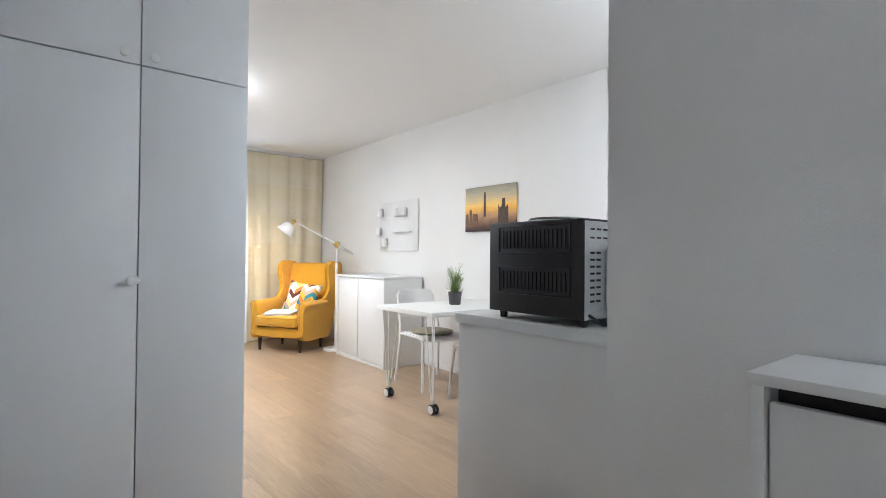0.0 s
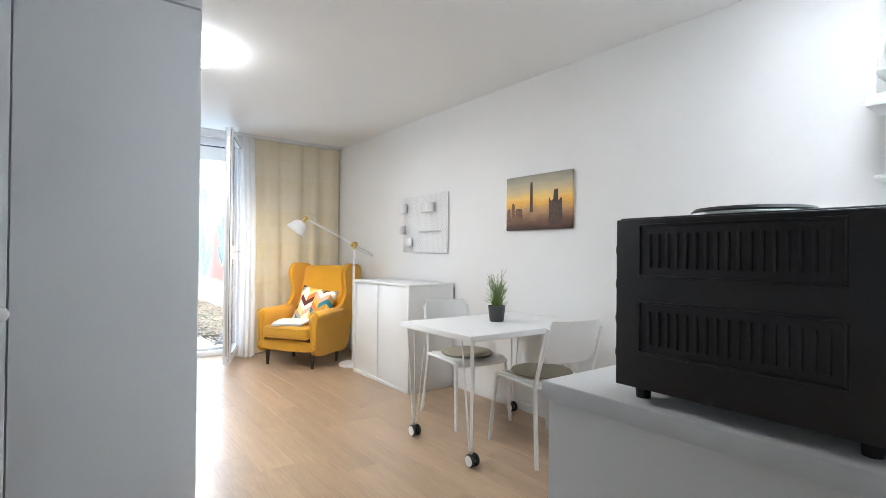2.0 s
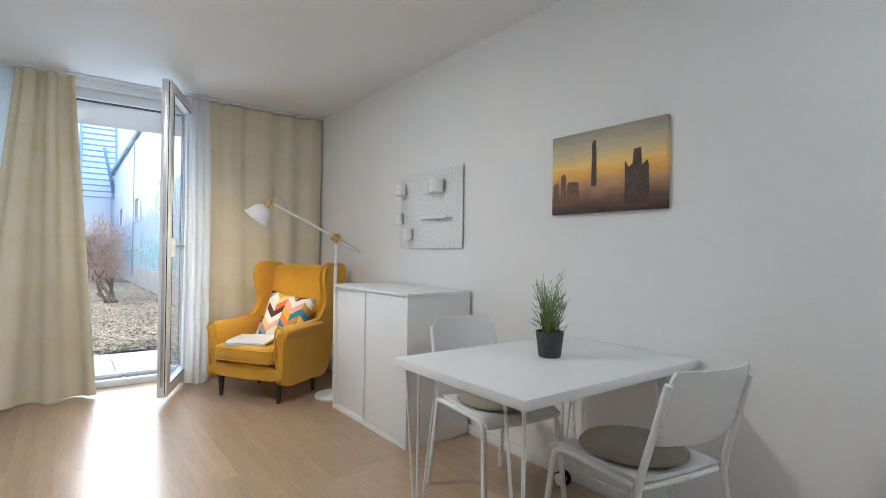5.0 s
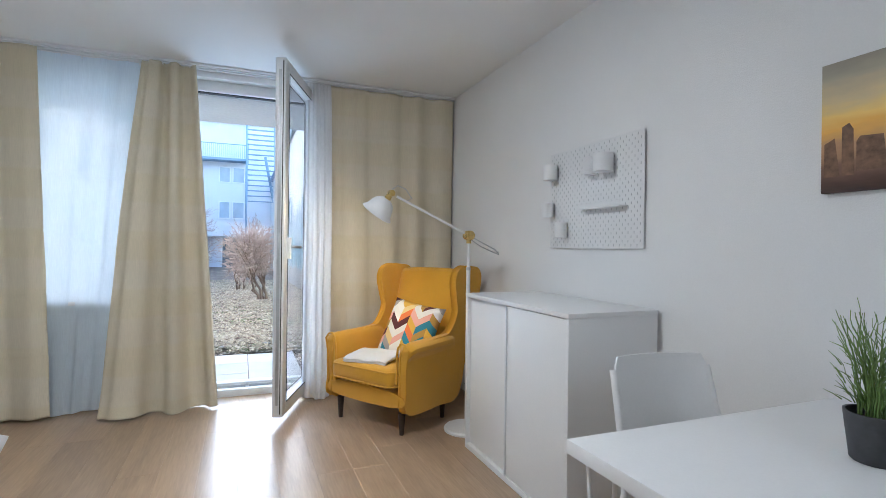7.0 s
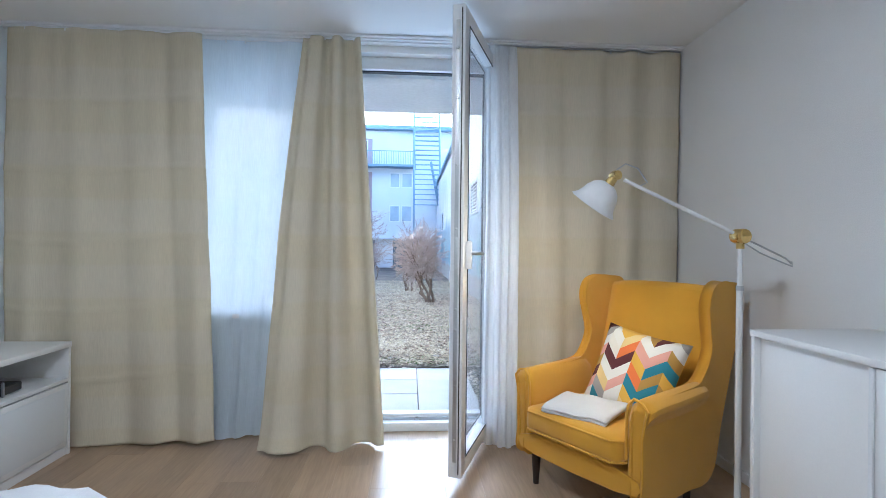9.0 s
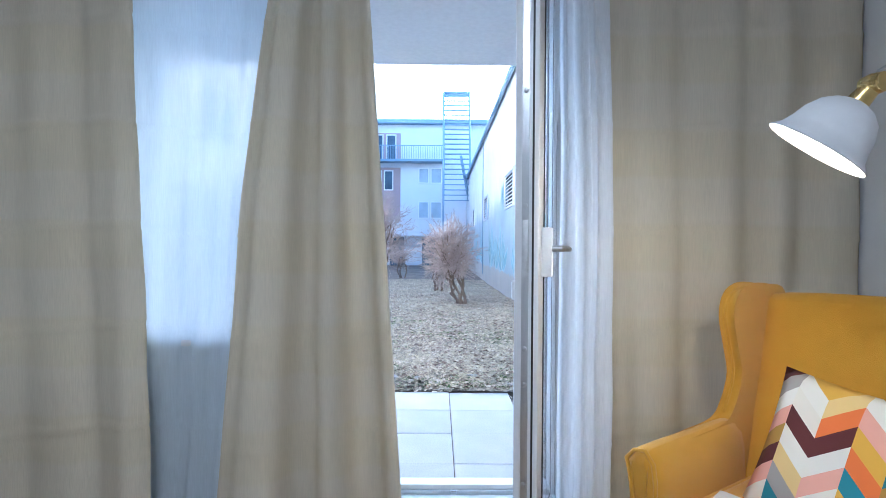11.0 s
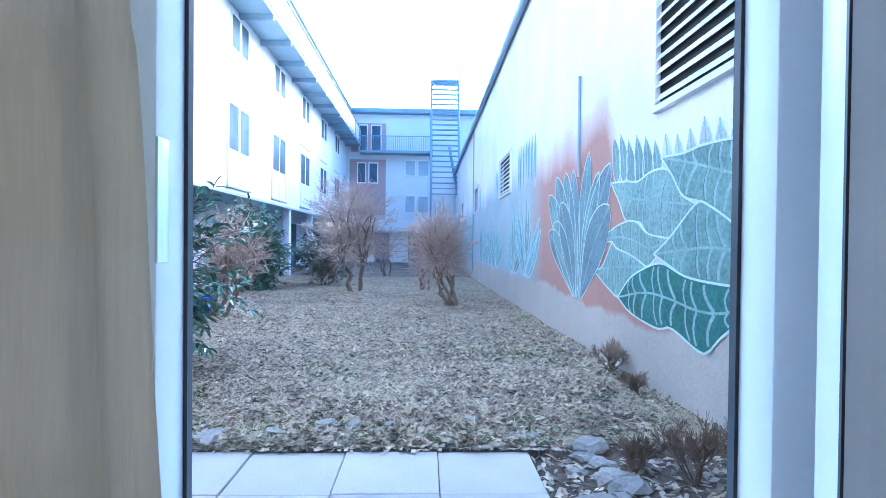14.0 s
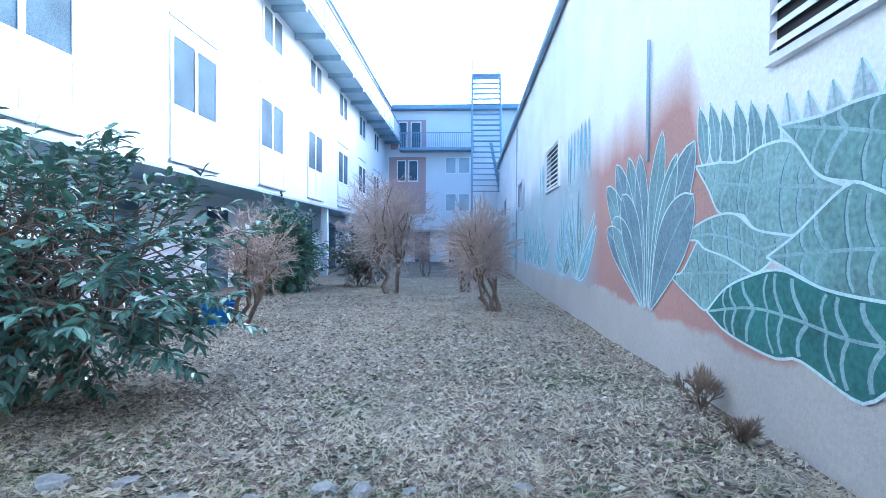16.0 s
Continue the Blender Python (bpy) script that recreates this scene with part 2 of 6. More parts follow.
def soft(ob, levels=2):
    md = ob.modifiers.new("round", 'SUBSURF')
    md.levels = md.render_levels = levels
    return ob


# ---- the room ----
XL, XR, YW, ZC = -0.92, 3.28, 6.97, 2.515     # side walls, window wall's inner face, ceiling
YO = 7.25                                     # window wall's outer face
HX, KY = 1.165, 0.905                          # hall's east face, kitchen's back wall
DX0, DX1, DZ1 = 1.10, 2.10, 2.47              # balcony door opening
WX0, WX1, WZ0, WZ1 = -0.55, 0.86, 0.78, 2.42  # window opening


def wall(name, label, *specs, material=None):
    return solo(name, boxes(*specs), material or WALL, label, "wall", kind="structure", smooth=None)


floor_base = solo("floor", boxes((XL - 0.2, XR + 0.2, -2.2, YO - 0.02, -0.2, -0.012)), mat("floor_underlay", (0.08, 0.055, 0.035), 0.8), "oak-look plank floor over dark underlay", "floor", kind="structure", smooth=None)
ceiling = solo("ceiling", boxes((XL - 0.2, XR + 0.2, -2.2, YO, ZC, ZC + 0.25)), CEIL, "smooth white painted ceiling of the apartment", "ceiling", kind="structure", smooth=None)
wall("wall_east", "white painted side wall with pictures", (XR, XR + 0.2, KY - 0.2, YW, -0.01, ZC))
wall("wall_west", "white painted side wall behind bench", (XL - 0.2, XL, -2.2, YW, -0.01, ZC))
wall("wall_north", "white window wall with door opening", (XL - 0.2, WX0, YW, YO, -0.15, ZC), (WX0, WX1, YW, YO, -0.15, WZ0), (WX0, WX1, YW, YO, WZ1, ZC),
     (WX1, DX0, YW, YO, -0.15, ZC), (DX0, DX1, YW, YO, DZ1, ZC), (DX1, XR + 0.2, YW, YO, -0.15, ZC))
wall("wall_kitchen", "white painted kitchen back wall block", (HX, XR, -2.2, KY, -0.01, ZC))
wall("wall_south", "white painted wall behind the hall", (XL, HX, -2.2, -2.0, -0.01, ZC))
BASE = mat("white_baseboard", (0.79, 0.79, 0.78), 0.45, var=0.02)
bb = boxes((XR - 0.013, XR, KY, YW, 0, 0.06), (XL, XL + 0.013, 3.1, YW, 0, 0.06), (XL, DX0 - 0.02, YW - 0.013, YW, 0, 0.06), (DX1 + 0.02, XR - 0.013, YW - 0.013, YW, 0, 0.06), (HX - 0.013, HX, -2.0, KY, 0, 0.06), bevel=0.003)
solo("baseboard", bb, BASE, "low white baseboard along the walls", "baseboard", kind="structure")

# balcony door: frame, threshold, open leaf
door = thing("door_1", "white plastic balcony door standing open inwards", "door", pose(0, 0, 0), kind="structure")
FY0, FY1 = 7.04, 7.13
part("door_frame", boxes((DX0, DX0 + 0.075, FY0, FY1, 0.0, DZ1), (DX1 - 0.075, DX1, FY0, FY1, 0.0, DZ1), (DX0 + 0.075, DX1 - 0.075, FY0, FY1, DZ1 - 0.085, DZ1), bevel=0.006), PVC, door)
part("gasket", boxes((DX0 + 0.075, DX0 + 0.081, FY1 - 0.014, FY1 + 0.003, 0.096, DZ1 - 0.09), (DX1 - 0.081, DX1 - 0.075, FY1 - 0.014, FY1 + 0.003, 0.096, DZ1 - 0.09), (DX0 + 0.08, DX1 - 0.08, FY0 + 0.03, FY1 - 0.02, DZ1 - 0.093, DZ1 - 0.085)), RUBBER, door, "black rubber seal")
part("threshold", boxes((DX0 + 0.075, DX1 - 0.075, FY0 - 0.05, FY1, -0.005, 0.055), (DX0 + 0.075, DX1 - 0.075, FY0 + 0.02, FY1, 0.055, 0.095), bevel=0.004), PVC, door)
part("threshold_strip", boxes((DX0 + 0.075, DX1 - 0.075, FY0 + 0.005, FY0 + 0.018, 0.0552, 0.075), bevel=0.002), METAL, door, "aluminium weather strip")
for z in (0.35, 1.05, 1.95):
    part("strike_plate", boxes((DX0 + 0.0745, DX0 + 0.079, FY0 - 0.004, FY0 + 0.026, z, z + 0.17), bevel=0.002), METAL, door, "brushed metal strike plate")
# leaf, hinged on the right jamb, local x runs from the hinge to the free edge
HINGE = (2.09, 6.94)
LW, LT, LZ0, LZ1 = 0.835, 0.07, 0.06, 2.42
leaf_angle = math.degrees(math.atan2(6.15 - HINGE[1], 1.79 - HINGE[0]))
leaf = thing("balcony_door_leaf", "white plastic glazed balcony door leaf, open", "door", pose(HINGE[0], HINGE[1], 0, 0, 0, leaf_angle))
st = 0.08
part("sash", boxes((0, st, -LT, 0, LZ0, LZ1), (LW - st, LW, -LT, 0, LZ0, LZ1), (st, LW - st, -LT, 0, LZ0, LZ0 + st), (st, LW - st, -LT, 0, LZ1 - st, LZ1), bevel=0.007), PVC, leaf)
part("pane", boxes((st - 0.005, LW - st + 0.005, -LT * 0.62, -LT * 0.38, LZ0 + st - 0.005, LZ1 - st + 0.005)), GLASS, leaf, "double glazing pane", smooth=None).visible_shadow = False
g = bmesh.new()
for s in (-LT - 0.001, 0.0):
    for a in ((st, st + 0.007, LZ0 + st, LZ1 - st), (LW - st - 0.007, LW - st, LZ0 + st, LZ1 - st), (st, LW - st, LZ0 + st, LZ0 + st + 0.007), (st, LW - st, LZ1 - st - 0.007, LZ1 - st)):
        box(g, a[0], a[1], s - 0.001, s + 0.002, a[2], a[3])
part("glazing_seal", g, RUBBER, leaf, "black glazing seal", smooth=None)
part("lock_rail", boxes((LW, LW + 0.003, -LT * 0.68, -LT * 0.4, LZ0 + 0.08, LZ1 - 0.08)), METAL, leaf, "metal espagnolette rail", smooth=None)
part("edge_groove", boxes((LW - 0.001, LW + 0.0015, -LT * 0.28, -LT * 0.2, LZ0 + 0.02, LZ1 - 0.02)), RUBBER, leaf, "black edge seal", smooth=None)
for z in (0.25, 0.52, 0.8, 0.9, 1.3, 1.62, 1.95, 2.2):
    part("lock_cam", lathe(bmesh.new(), [(0.007, 0), (0.007, 0.006), (0.004, 0.008), (0, 0.008)], 12, pose(LW + 0.003, -LT * 0.54, z, 0, 90, 0)), METAL, leaf)
part("lock_case", boxes((LW + 0.003, LW + 0.005, -LT * 0.66, -LT * 0.42, 1.10, 1.26), bevel=0.0008), GALV, leaf)
hd = part("door_handle", tube(bmesh.new(), [(LW - 0.05, 0.03, 1.18), (LW - 0.05, 0.055, 1.18), (LW - 0.06, 0.062, 1.18), (LW - 0.17, 0.062, 1.178)], 0.0095, 10), METAL, leaf, "aluminium lever handle")
part("rose", boxes((LW - 0.065, LW - 0.035, 0.0, 0.03, 1.10, 1.24), bevel=0.004), PVC, leaf, "white handle plate")
part("pull", boxes((LW - 0.062, LW - 0.036, -LT - 0.016, -LT, 1.03, 1.088), bevel=0.007), PVC, leaf, "white plastic outer pull")

# window behind the sheer
win = thing("window_1", "white plastic window behind a sheer curtain", "window", pose(0, 0, 0), kind="structure")
part("window_frame", boxes((WX0, WX0 + 0.08, FY0, FY1, WZ0, WZ1), (WX1 - 0.08, WX1, FY0, FY1, WZ0, WZ1), (WX0 + 0.08, WX1 - 0.08, FY0, FY1, WZ0, WZ0 + 0.09), (WX0 + 0.08, WX1 - 0.08, FY0, FY1, WZ1 - 0.09, WZ1), (0.12, 0.23, FY0, FY1, WZ0 + 0.09, WZ1 - 0.09), bevel=0.005), PVC, win)
for a, b in ((WX0 + 0.08, 0.12), (0.23, WX1 - 0.08)):
    part("pane", boxes((a, b, FY0 + 0.035, FY0 + 0.055, WZ0 + 0.09, WZ1 - 0.09)), GLASS, win, smooth=None).visible_shadow = False
part("window_sill", boxes((WX0 - 0.03, WX1 + 0.03, YW - 0.06, FY0, WZ0 - 0.03, WZ0 - 0.002), bevel=0.005), PVC, win)

# curtain rail and curtains
YC = 6.84
rail = thing("curtain_rail", "white ceiling curtain rail with gliders", "curtain rail", pose(0, 0, 0))
part("track", boxes((XL + 0.01, XR - 0.01, YC - 0.045, YC + 0.045, ZC - 0.016, ZC - 0.0005), bevel=0.003), WHITEMETAL, rail)
part("track_lip", boxes((XL + 0.01, XR - 0.01, YC - 0.028, YC - 0.02, ZC - 0.024, ZC - 0.0162), (XL + 0.01, XR - 0.01, YC + 0.02, YC + 0.028, ZC - 0.024, ZC - 0.0162)), WHITEMETAL, rail, smooth=None)


def curtain(name, label, material, x0, x1, b0, b1, y, waves, amp, z1=ZC - 0.03, z0=0.012, seed=0, flat=0.0, puddle=0.0, lean=0.0, slant=0.0):
    """Hanging cloth from (x0, x1) at the top to (b0, b1) at the hem, with folds that drift downwards."""
    rnd = random.Random(seed)
    bm = bmesh.new()
    nu, nv = int(waves * 18) + 8, 150
    ph = [rnd.uniform(0, 6.28) for _ in range(5)]
    grid = []
    for j in range(nv + 1):
        v = j / nv
        row = []
        for i in range(nu + 1):
            u = i / nu
            x = (x0 + (x1 - x0) * u) * (1 - v) + (b0 + (b1 - b0) * u) * v
            w = u + 0.035 * math.sin(5.1 * u + ph[0]) * v + 0.02 * math.sin(11 * u + ph[4])
            a = amp * (0.55 + 0.45 * v) * (0.75 + 0.4 * math.sin(3.0 * u + ph[1]))
            s = math.sin(2 * math.pi * waves * w + ph[2])
            s = math.copysign(abs(s) ** (0.75 + flat), s)
            dy = a * s + 0.10 * amp * math.sin(2 * math.pi * waves * 2.3 * w + ph[3] + 1.5 * v) * (1 - v * 0.5)
            dy += 0.006 * math.sin(9 * v + 7 * u + ph[0]) + 0.005 * math.sin(23 * v * (1 + 0.2 * u) + ph[1]) * (0.3 + v)
            x += 0.004 * math.sin(2 * math.pi * waves * 2 * w + ph[3])
            z = z1 + (z0 - z1) * v
            dy -= lean * (1 - slant * u) * min(1.0, 2.2 * v) ** 0.8
            for cz in (0.42, 0.83, 1.24, 1.66, 2.08):
                dy -= 0.006 * math.exp(-((z - cz - 0.02 * math.sin(4 * u + ph[3])) / 0.012) ** 2)
            if v > 0.94 and puddle:
                k = (v - 0.94) / 0.06
                dy -= puddle * k * k
            z += 0.012 * v * math.sin(6 * u + ph[2])
            if z < 0.004:
                z = 0.004
            row.append(bm.verts.new((x, y + dy, z)))
        grid.append(row)
    for j in range(nv):
        for i in range(nu):
            bm.faces.new((grid[j][i], grid[j][i + 1], grid[j + 1][i + 1], grid[j + 1][i]))
    root = thing(name, label, "curtain", pose(0, 0, 0))
    cloth = part("cloth", bm, material, root, smooth=180)
    if material is CURTAIN:
        md = cloth.modifiers.new("thick", 'SOLIDIFY')
        md.thickness = 0.002
    k = max(2, int(waves * 1.6))
    for i in range(k):
        xx = x0 + (x1 - x0) * (i + 0.5) / k
        part("glider", boxes((xx - 0.004, xx + 0.004, y - 0.004, y + 0.004, z1 - 0.015, ZC - 0.025)), WHITEMETAL, root, smooth=None)
    return root


curtain("curtain", "beige-green woven curtain hanging beside the tv bench", CURTAIN, -0.86, 0.265, -0.86, 0.36, YC - 0.03, 3.6, 0.045, seed=3, flat=0.3)
curtain("curtain", "beige-green woven curtain gathered beside the open balcony door", CURTAIN, 0.87, 1.215, 0.66, 1.385, YC - 0.04, 2.7, 0.055, seed=8, puddle=0.03, lean=0.15, slant=1.0)
curtain("curtain", "beige-green woven curtain hanging behind the yellow armchair", CURTAIN, 2.17, 3.265, 2.2, 3.265, YC + 0.01, 4.2, 0.034, seed=5, flat=0.3)
curtain("sheer_curtain", "white sheer curtain in front of the window", SHEER, 0.2, 0.90, 0.2, 0.70, YC + 0.06, 4, 0.016, seed=6)
curtain("sheer_curtain", "white sheer curtain bunched beside the balcony door", SHEERB, 2.0, 2.19, 1.975, 2.18, YC - 0.01, 3.2, 0.024, seed=9, lean=0.14)

# ceiling lamp
cl = thing("ceiling_lamp", "round white flush ceiling lamp, lit", "ceiling lamp", pose(1.09, 4.5, ZC))
part("base", lathe(bmesh.new(), [(0, 0), (0.175, 0), (0.18, -0.02), (0, -0.02)], 40), WHITEMETAL, cl)
part("diffuser", lathe(bmesh.new(), [(0.18, -0.02), (0.193, -0.035), (0.193, -0.06), (0.18, -0.08), (0, -0.082)], 40), LAMPGLOW, cl, "glowing opal diffuser")

# assumed fixture, never in view, added to carry the extra kitchen light
kl = thing("ceiling_lamp", "assumed flush ceiling lamp, added to brighten the kitchen", "ceiling lamp", pose(2.5, 1.3, ZC))
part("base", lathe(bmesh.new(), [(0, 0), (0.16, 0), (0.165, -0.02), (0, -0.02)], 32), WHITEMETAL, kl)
part("diffuser", lathe(bmesh.new(), [(0.165, -0.02), (0.175, -0.035), (0.17, -0.065), (0, -0.078)], 32), KITCHENFILL, kl, "glowing opal diffuser")

# ---- hall ----
# wardrobe
WY, WD = 2.43, 0.58
wd = thing("wardrobe", "tall grey-white wardrobe with flat doors", "wardrobe", pose(0, WY, 0))
WR, WTOP = 0.792, 2.44
part("carcass", boxes((XL + 0.01, WR, 0.02, WD, 0.0, WTOP), bevel=0.002), LAMI, wd)
seams = [WR - 0.004, 0.383, -0.05, -0.462, XL + 0.012]
for xr, xl in zip(seams, seams[1:]):
    for z0, z1 in ((0.07, 1.860), (1.866, WTOP - 0.01)):
        d = part("door", boxes((xl + 0.003, xr - 0.001, 0.0, 0.0185, z0, z1), bevel=0.0015), LAMI, wd)
        if z0 < 1:
            kx = xl + 0.035 if xl > 0.2 else (xr - 0.035 if xl > -0.2 else xl + 0.035)
            kx = 0.362 if xl > 0.2 else kx
            part("knob", lathe(bmesh.new(), [(0, 0), (0.007, 0), (0.007, 0.012), (0.016, 0.018), (0.017, 0.026), (0.012, 0.03), (0, 0.031)], 20, pose(kx + 0.012, 0, 1.04, 90, 0, 0)), LACQ, d, "round white knob")
        else:
            for kx in (xl + 0.045 if xl > 0.2 else xr - 0.055,):
                part("knob", lathe(bmesh.new(), [(0, 0), (0.007, 0), (0.007, 0.012), (0.016, 0.018), (0.017, 0.026), (0, 0.03)], 20, pose(kx, 0, z0 + 0.03, 90, 0, 0)), LACQ, d, "round white knob")

# shoe cabinet against the hall wall
sc = thing("shoe_cabinet", "slim white shoe cabinet against the hall wall", "cabinet", pose(0, 0, 0))
SX0, SY0, SY1, SZ = 0.93, -0.5, 0.505, 0.97
part("body", boxes((SX0, HX - 0.014, SY1 - 0.018, SY1, 0.0, SZ - 0.018), (SX0, HX - 0.014, SY0, SY0 + 0.018, 0.0, SZ - 0.018), (HX - 0.03, HX - 0.0141, SY0 + 0.018, SY1 - 0.018, 0.0, SZ - 0.018), bevel=0.0015), LACQ, sc)
part("top", boxes((SX0 - 0.008, HX - 0.014, SY0 - 0.004, SY1 + 0.004, SZ - 0.018, SZ), bevel=0.002), LACQ, sc)
for z0, z1 in ((0.06, 0.34), (0.36, 0.63), (0.65, 0.925)):
    part("flap", boxes((SX0 + 0.012, SX0 + 0.03, SY0 + 0.021, SY1 - 0.021, z0, z1), bevel=0.002), LACQ, sc)
# the cabinet's inner shade as a solid black block
part("inside", boxes((SX0 + 0.06, HX - 0.031, SY0 + 0.019, SY1 - 0.019, 0.02, 0.95)), GAPSHADE, sc, "black block for the shade inside the cabinet", smooth=None)

# ---- kitchen ----
kc = thing("kitchen_base_unit", "white kitchen base unit with plain end panel", "cabinet", pose(0, 0, 0))
CX0, CY1 = 1.266, 1.585
part("end_panel", boxes((CX0, CX0 + 0.018, KY + 0.003, CY1 - 0.012, 0.0, 0.902), bevel=0.0015), LACQ, kc)
part("carcass", boxes((CX0 + 0.0185, 3.2, KY + 0.003, CY1 - 0.05, 0.1, 0.902)), LACQ, kc, smooth=None)
part("plinth", boxes((CX0 + 0.0185, 3.2, KY + 0.05, CY1 - 0.1, 0.0, 0.0995)), LACQ, kc, smooth=None)
for i in range(3):
    x = CX0 + 0.02 + i * 0.64
    d = part("door", boxes((x, x + 0.636, CY1 - 0.0495, CY1 - 0.031, 0.105, 0.898), bevel=0.0015), LACQ, kc)
    part("handle", tube(bmesh.new(), [(x + 0.2, CY1 - 0.031, 0.86), (x + 0.2, CY1 - 0.006, 0.86), (x + 0.44, CY1 - 0.006, 0.86), (x + 0.44, CY1 - 0.031, 0.86)], 0.005), METAL, d)
wt = thing("worktop", "white laminate kitchen worktop on base unit", "worktop", pose(0, 0, 0))
part("board", boxes((CX0 - 0.007, XR - 0.004, KY + 0.003, CY1 - 0.0015, 0.903, 0.938), bevel=0.002), LACQ, wt)
part("end_band", boxes((CX0 - 0.0085, CX0 - 0.0068, KY + 0.004, CY1 - 0.002, 0.9035, 0.9365), bevel=0.0006), LAMI, wt, "grey-white edge band")
part("front_band", boxes((CX0 - 0.007, XR - 0.005, CY1 - 0.0014, CY1 + 0.0005, 0.9035, 0.9365), bevel=0.0006), LAMI, wt, "grey-white edge band")

# mini oven with hotplates
OX0, OX1, OY0, OY1, OZ0, OZ1 = 1.278, 1.79, 1.052, 1.43, 0.962, 1.251
ov = thing("mini_oven", "black mini oven with two hotplates on the worktop", "oven", pose(OX0, OY0, 0.938))
W, D, Z0, Z1 = OX1 - OX0, OY1 - OY0, OZ0 - 0.938, OZ1 - 0.938
part("housing", boxes((0.004, W - 0.004, 0.012, D, Z0, Z1 - 0.006), bevel=0.006), BLACK, ov, "black enamelled housing")
sb = boxes((0.0, 0.0045, 0.0, D, Z0, Z1), bevel=0.002)
part("side_panel", sb, BLACK, ov, "black embossed side panel")
for k in range(2):
    zc = Z0 + 0.06 + k * 0.13
    rb = bmesh.new()
    for a in ((0.045, D - 0.045, zc, zc + 0.004), (0.045, D - 0.045, zc + 0.086, zc + 0.09), (0.045, 0.049, zc + 0.004, zc + 0.086), (D - 0.049, D - 0.045, zc + 0.004, zc + 0.086)):
        box(rb, -0.004, 0.001, a[0], a[1], a[2], a[3], bevel=0.0018)
    part("embossed_frame", rb, BLACK, ov)
    lv = bmesh.new()
    for i in range(17):
        y = 0.062 + i * (D - 0.13) / 16
        box(lv, -0.004, 0.001, y, y + 0.006, zc + 0.016, zc + 0.074, bevel=0.002)
    part("louvre", lv, BLACK, ov)
part("back_panel", boxes((0.0046, W - 0.004, 0.0, 0.0115, Z0, Z1 - 0.004), bevel=0.002), GALV, ov, "galvanised back panel")
part("back_bulge", boxes((0.10, W - 0.08, -0.028, 0.0, Z0 + 0.03, Z1 - 0.075), bevel=0.012), GALV, ov)
slots = [(x, Z0 + 0.05 + i * 0.02, 0.006) for i in range(8) for x in (0.03, 0.06)] + [(0.03 + i * 0.032, z, 0.005) for i in range(14) for z in (Z1 - 0.03, Z1 - 0.055)]
for x, z, hh in slots:
    # slots are thin black strips, their inner shade given as colour
    part("vent_slot", boxes((x, x + 0.02, -0.0015, 0.001, z, z + hh)), GAPSHADE, ov, smooth=None)
part("top_plate", boxes((0.006, W - 0.006, 0.004, D - 0.004, Z1 - 0.0055, Z1 + 0.003), bevel=0.002), BLACK, ov)
for x, y, r in ((0.16, 0.22, 0.095), (0.38, 0.20, 0.075)):
    hp = part("hotplate", lathe(bmesh.new(), [(r, 0), (r, 0.012), (r - 0.006, 0.017), (r * 0.4, 0.016), (r * 0.35, 0.013), (0, 0.013)], 36, pose(x, y, Z1 + 0.003)), BLACK, ov, "black cast hotplate")
    part("trim_ring", lathe(bmesh.new(), [(r + 0.001, 0), (r + 0.012, 0.0), (r + 0.011, 0.006), (r + 0.001, 0.009)], 36, pose(x, y, Z1 + 0.0032)), METAL, hp, "steel trim ring")
part("front_glass", boxes((0.03, W - 0.13, D + 0.0005, D + 0.012, Z0 + 0.03, Z1 - 0.03), bevel=0.003), BLACK, ov)
for i in range(4):
    part("knob", lathe(bmesh.new(), [(0.017, 0), (0.019, 0.004), (0.017, 0.02), (0.012, 0.023), (0, 0.023)], 20, pose(0.045, D, Z0 + 0.05 + i * 0.062, -90, 0, 0)), RUBBER, ov)
for x in (0.04, W - 0.04):
    for y in (0.03, D - 0.03):
        part("foot", lathe(bmesh.new(), [(0.012, 0), (0.014, Z0), (0, Z0)], 12, pose(x, y, 0.0)), RUBBER, ov)
part("power_cable", tube(bmesh.new(), [(0.02, -0.002, Z0 + 0.015), (0.05, -0.03, 0.012), (0.15, -0.06, 0.006), (0.28, -0.075, 0.012), (0.42, -0.06, 0.006), (0.5, -0.085, 0.02), (0.6, -0.06, 0.006)], 0.0045), RUBBER, ov, "black mains cable")
solo("kettle", lathe(bmesh.new(), [(0, 0), (0.075, 0), (0.078, 0.03), (0.066, 0.16), (0.06, 0.2), (0.045, 0.215), (0.012, 0.22), (0.012, 0.235), (0, 0.237)], 28), BLACK, "black electric kettle standing beside the oven", "kettle", pose(2.05, 1.14, 0.938))

# wall rack with shelves
sh = thing("wall_rack", "white metal wall rack with hanging shelves", "shelf", pose(0, 0, 0))
for y in (1.475, 1.0):
    part("upright", tube(bmesh.new(), [(3.262, y, 1.49), (3.262, y, 2.4)], 0.009), WHITEMETAL, sh)
    part("front_upright", tube(bmesh.new(), [(3.05, y, 1.83), (3.05, y, 2.38)], 0.007), WHITEMETAL, sh)
    part("brace", tube(bmesh.new(), [(3.06, y, 1.86), (3.262, y, 2.2)], 0.003), WHITEMETAL, sh)
    part("rung", tube(bmesh.new(), [(3.05, y, 2.38), (3.262, y, 2.38)], 0.006), WHITEMETAL, sh)
part("shelf_board", boxes((3.04, 3.255, 0.97, 1.50, 1.79, 1.835), bevel=0.003), LAMI, sh)
part("lower_shelf", boxes((3.1, 3.255, 0.97, 1.485, 1.505, 1.52), bevel=0.002), WHITEMETAL, sh)
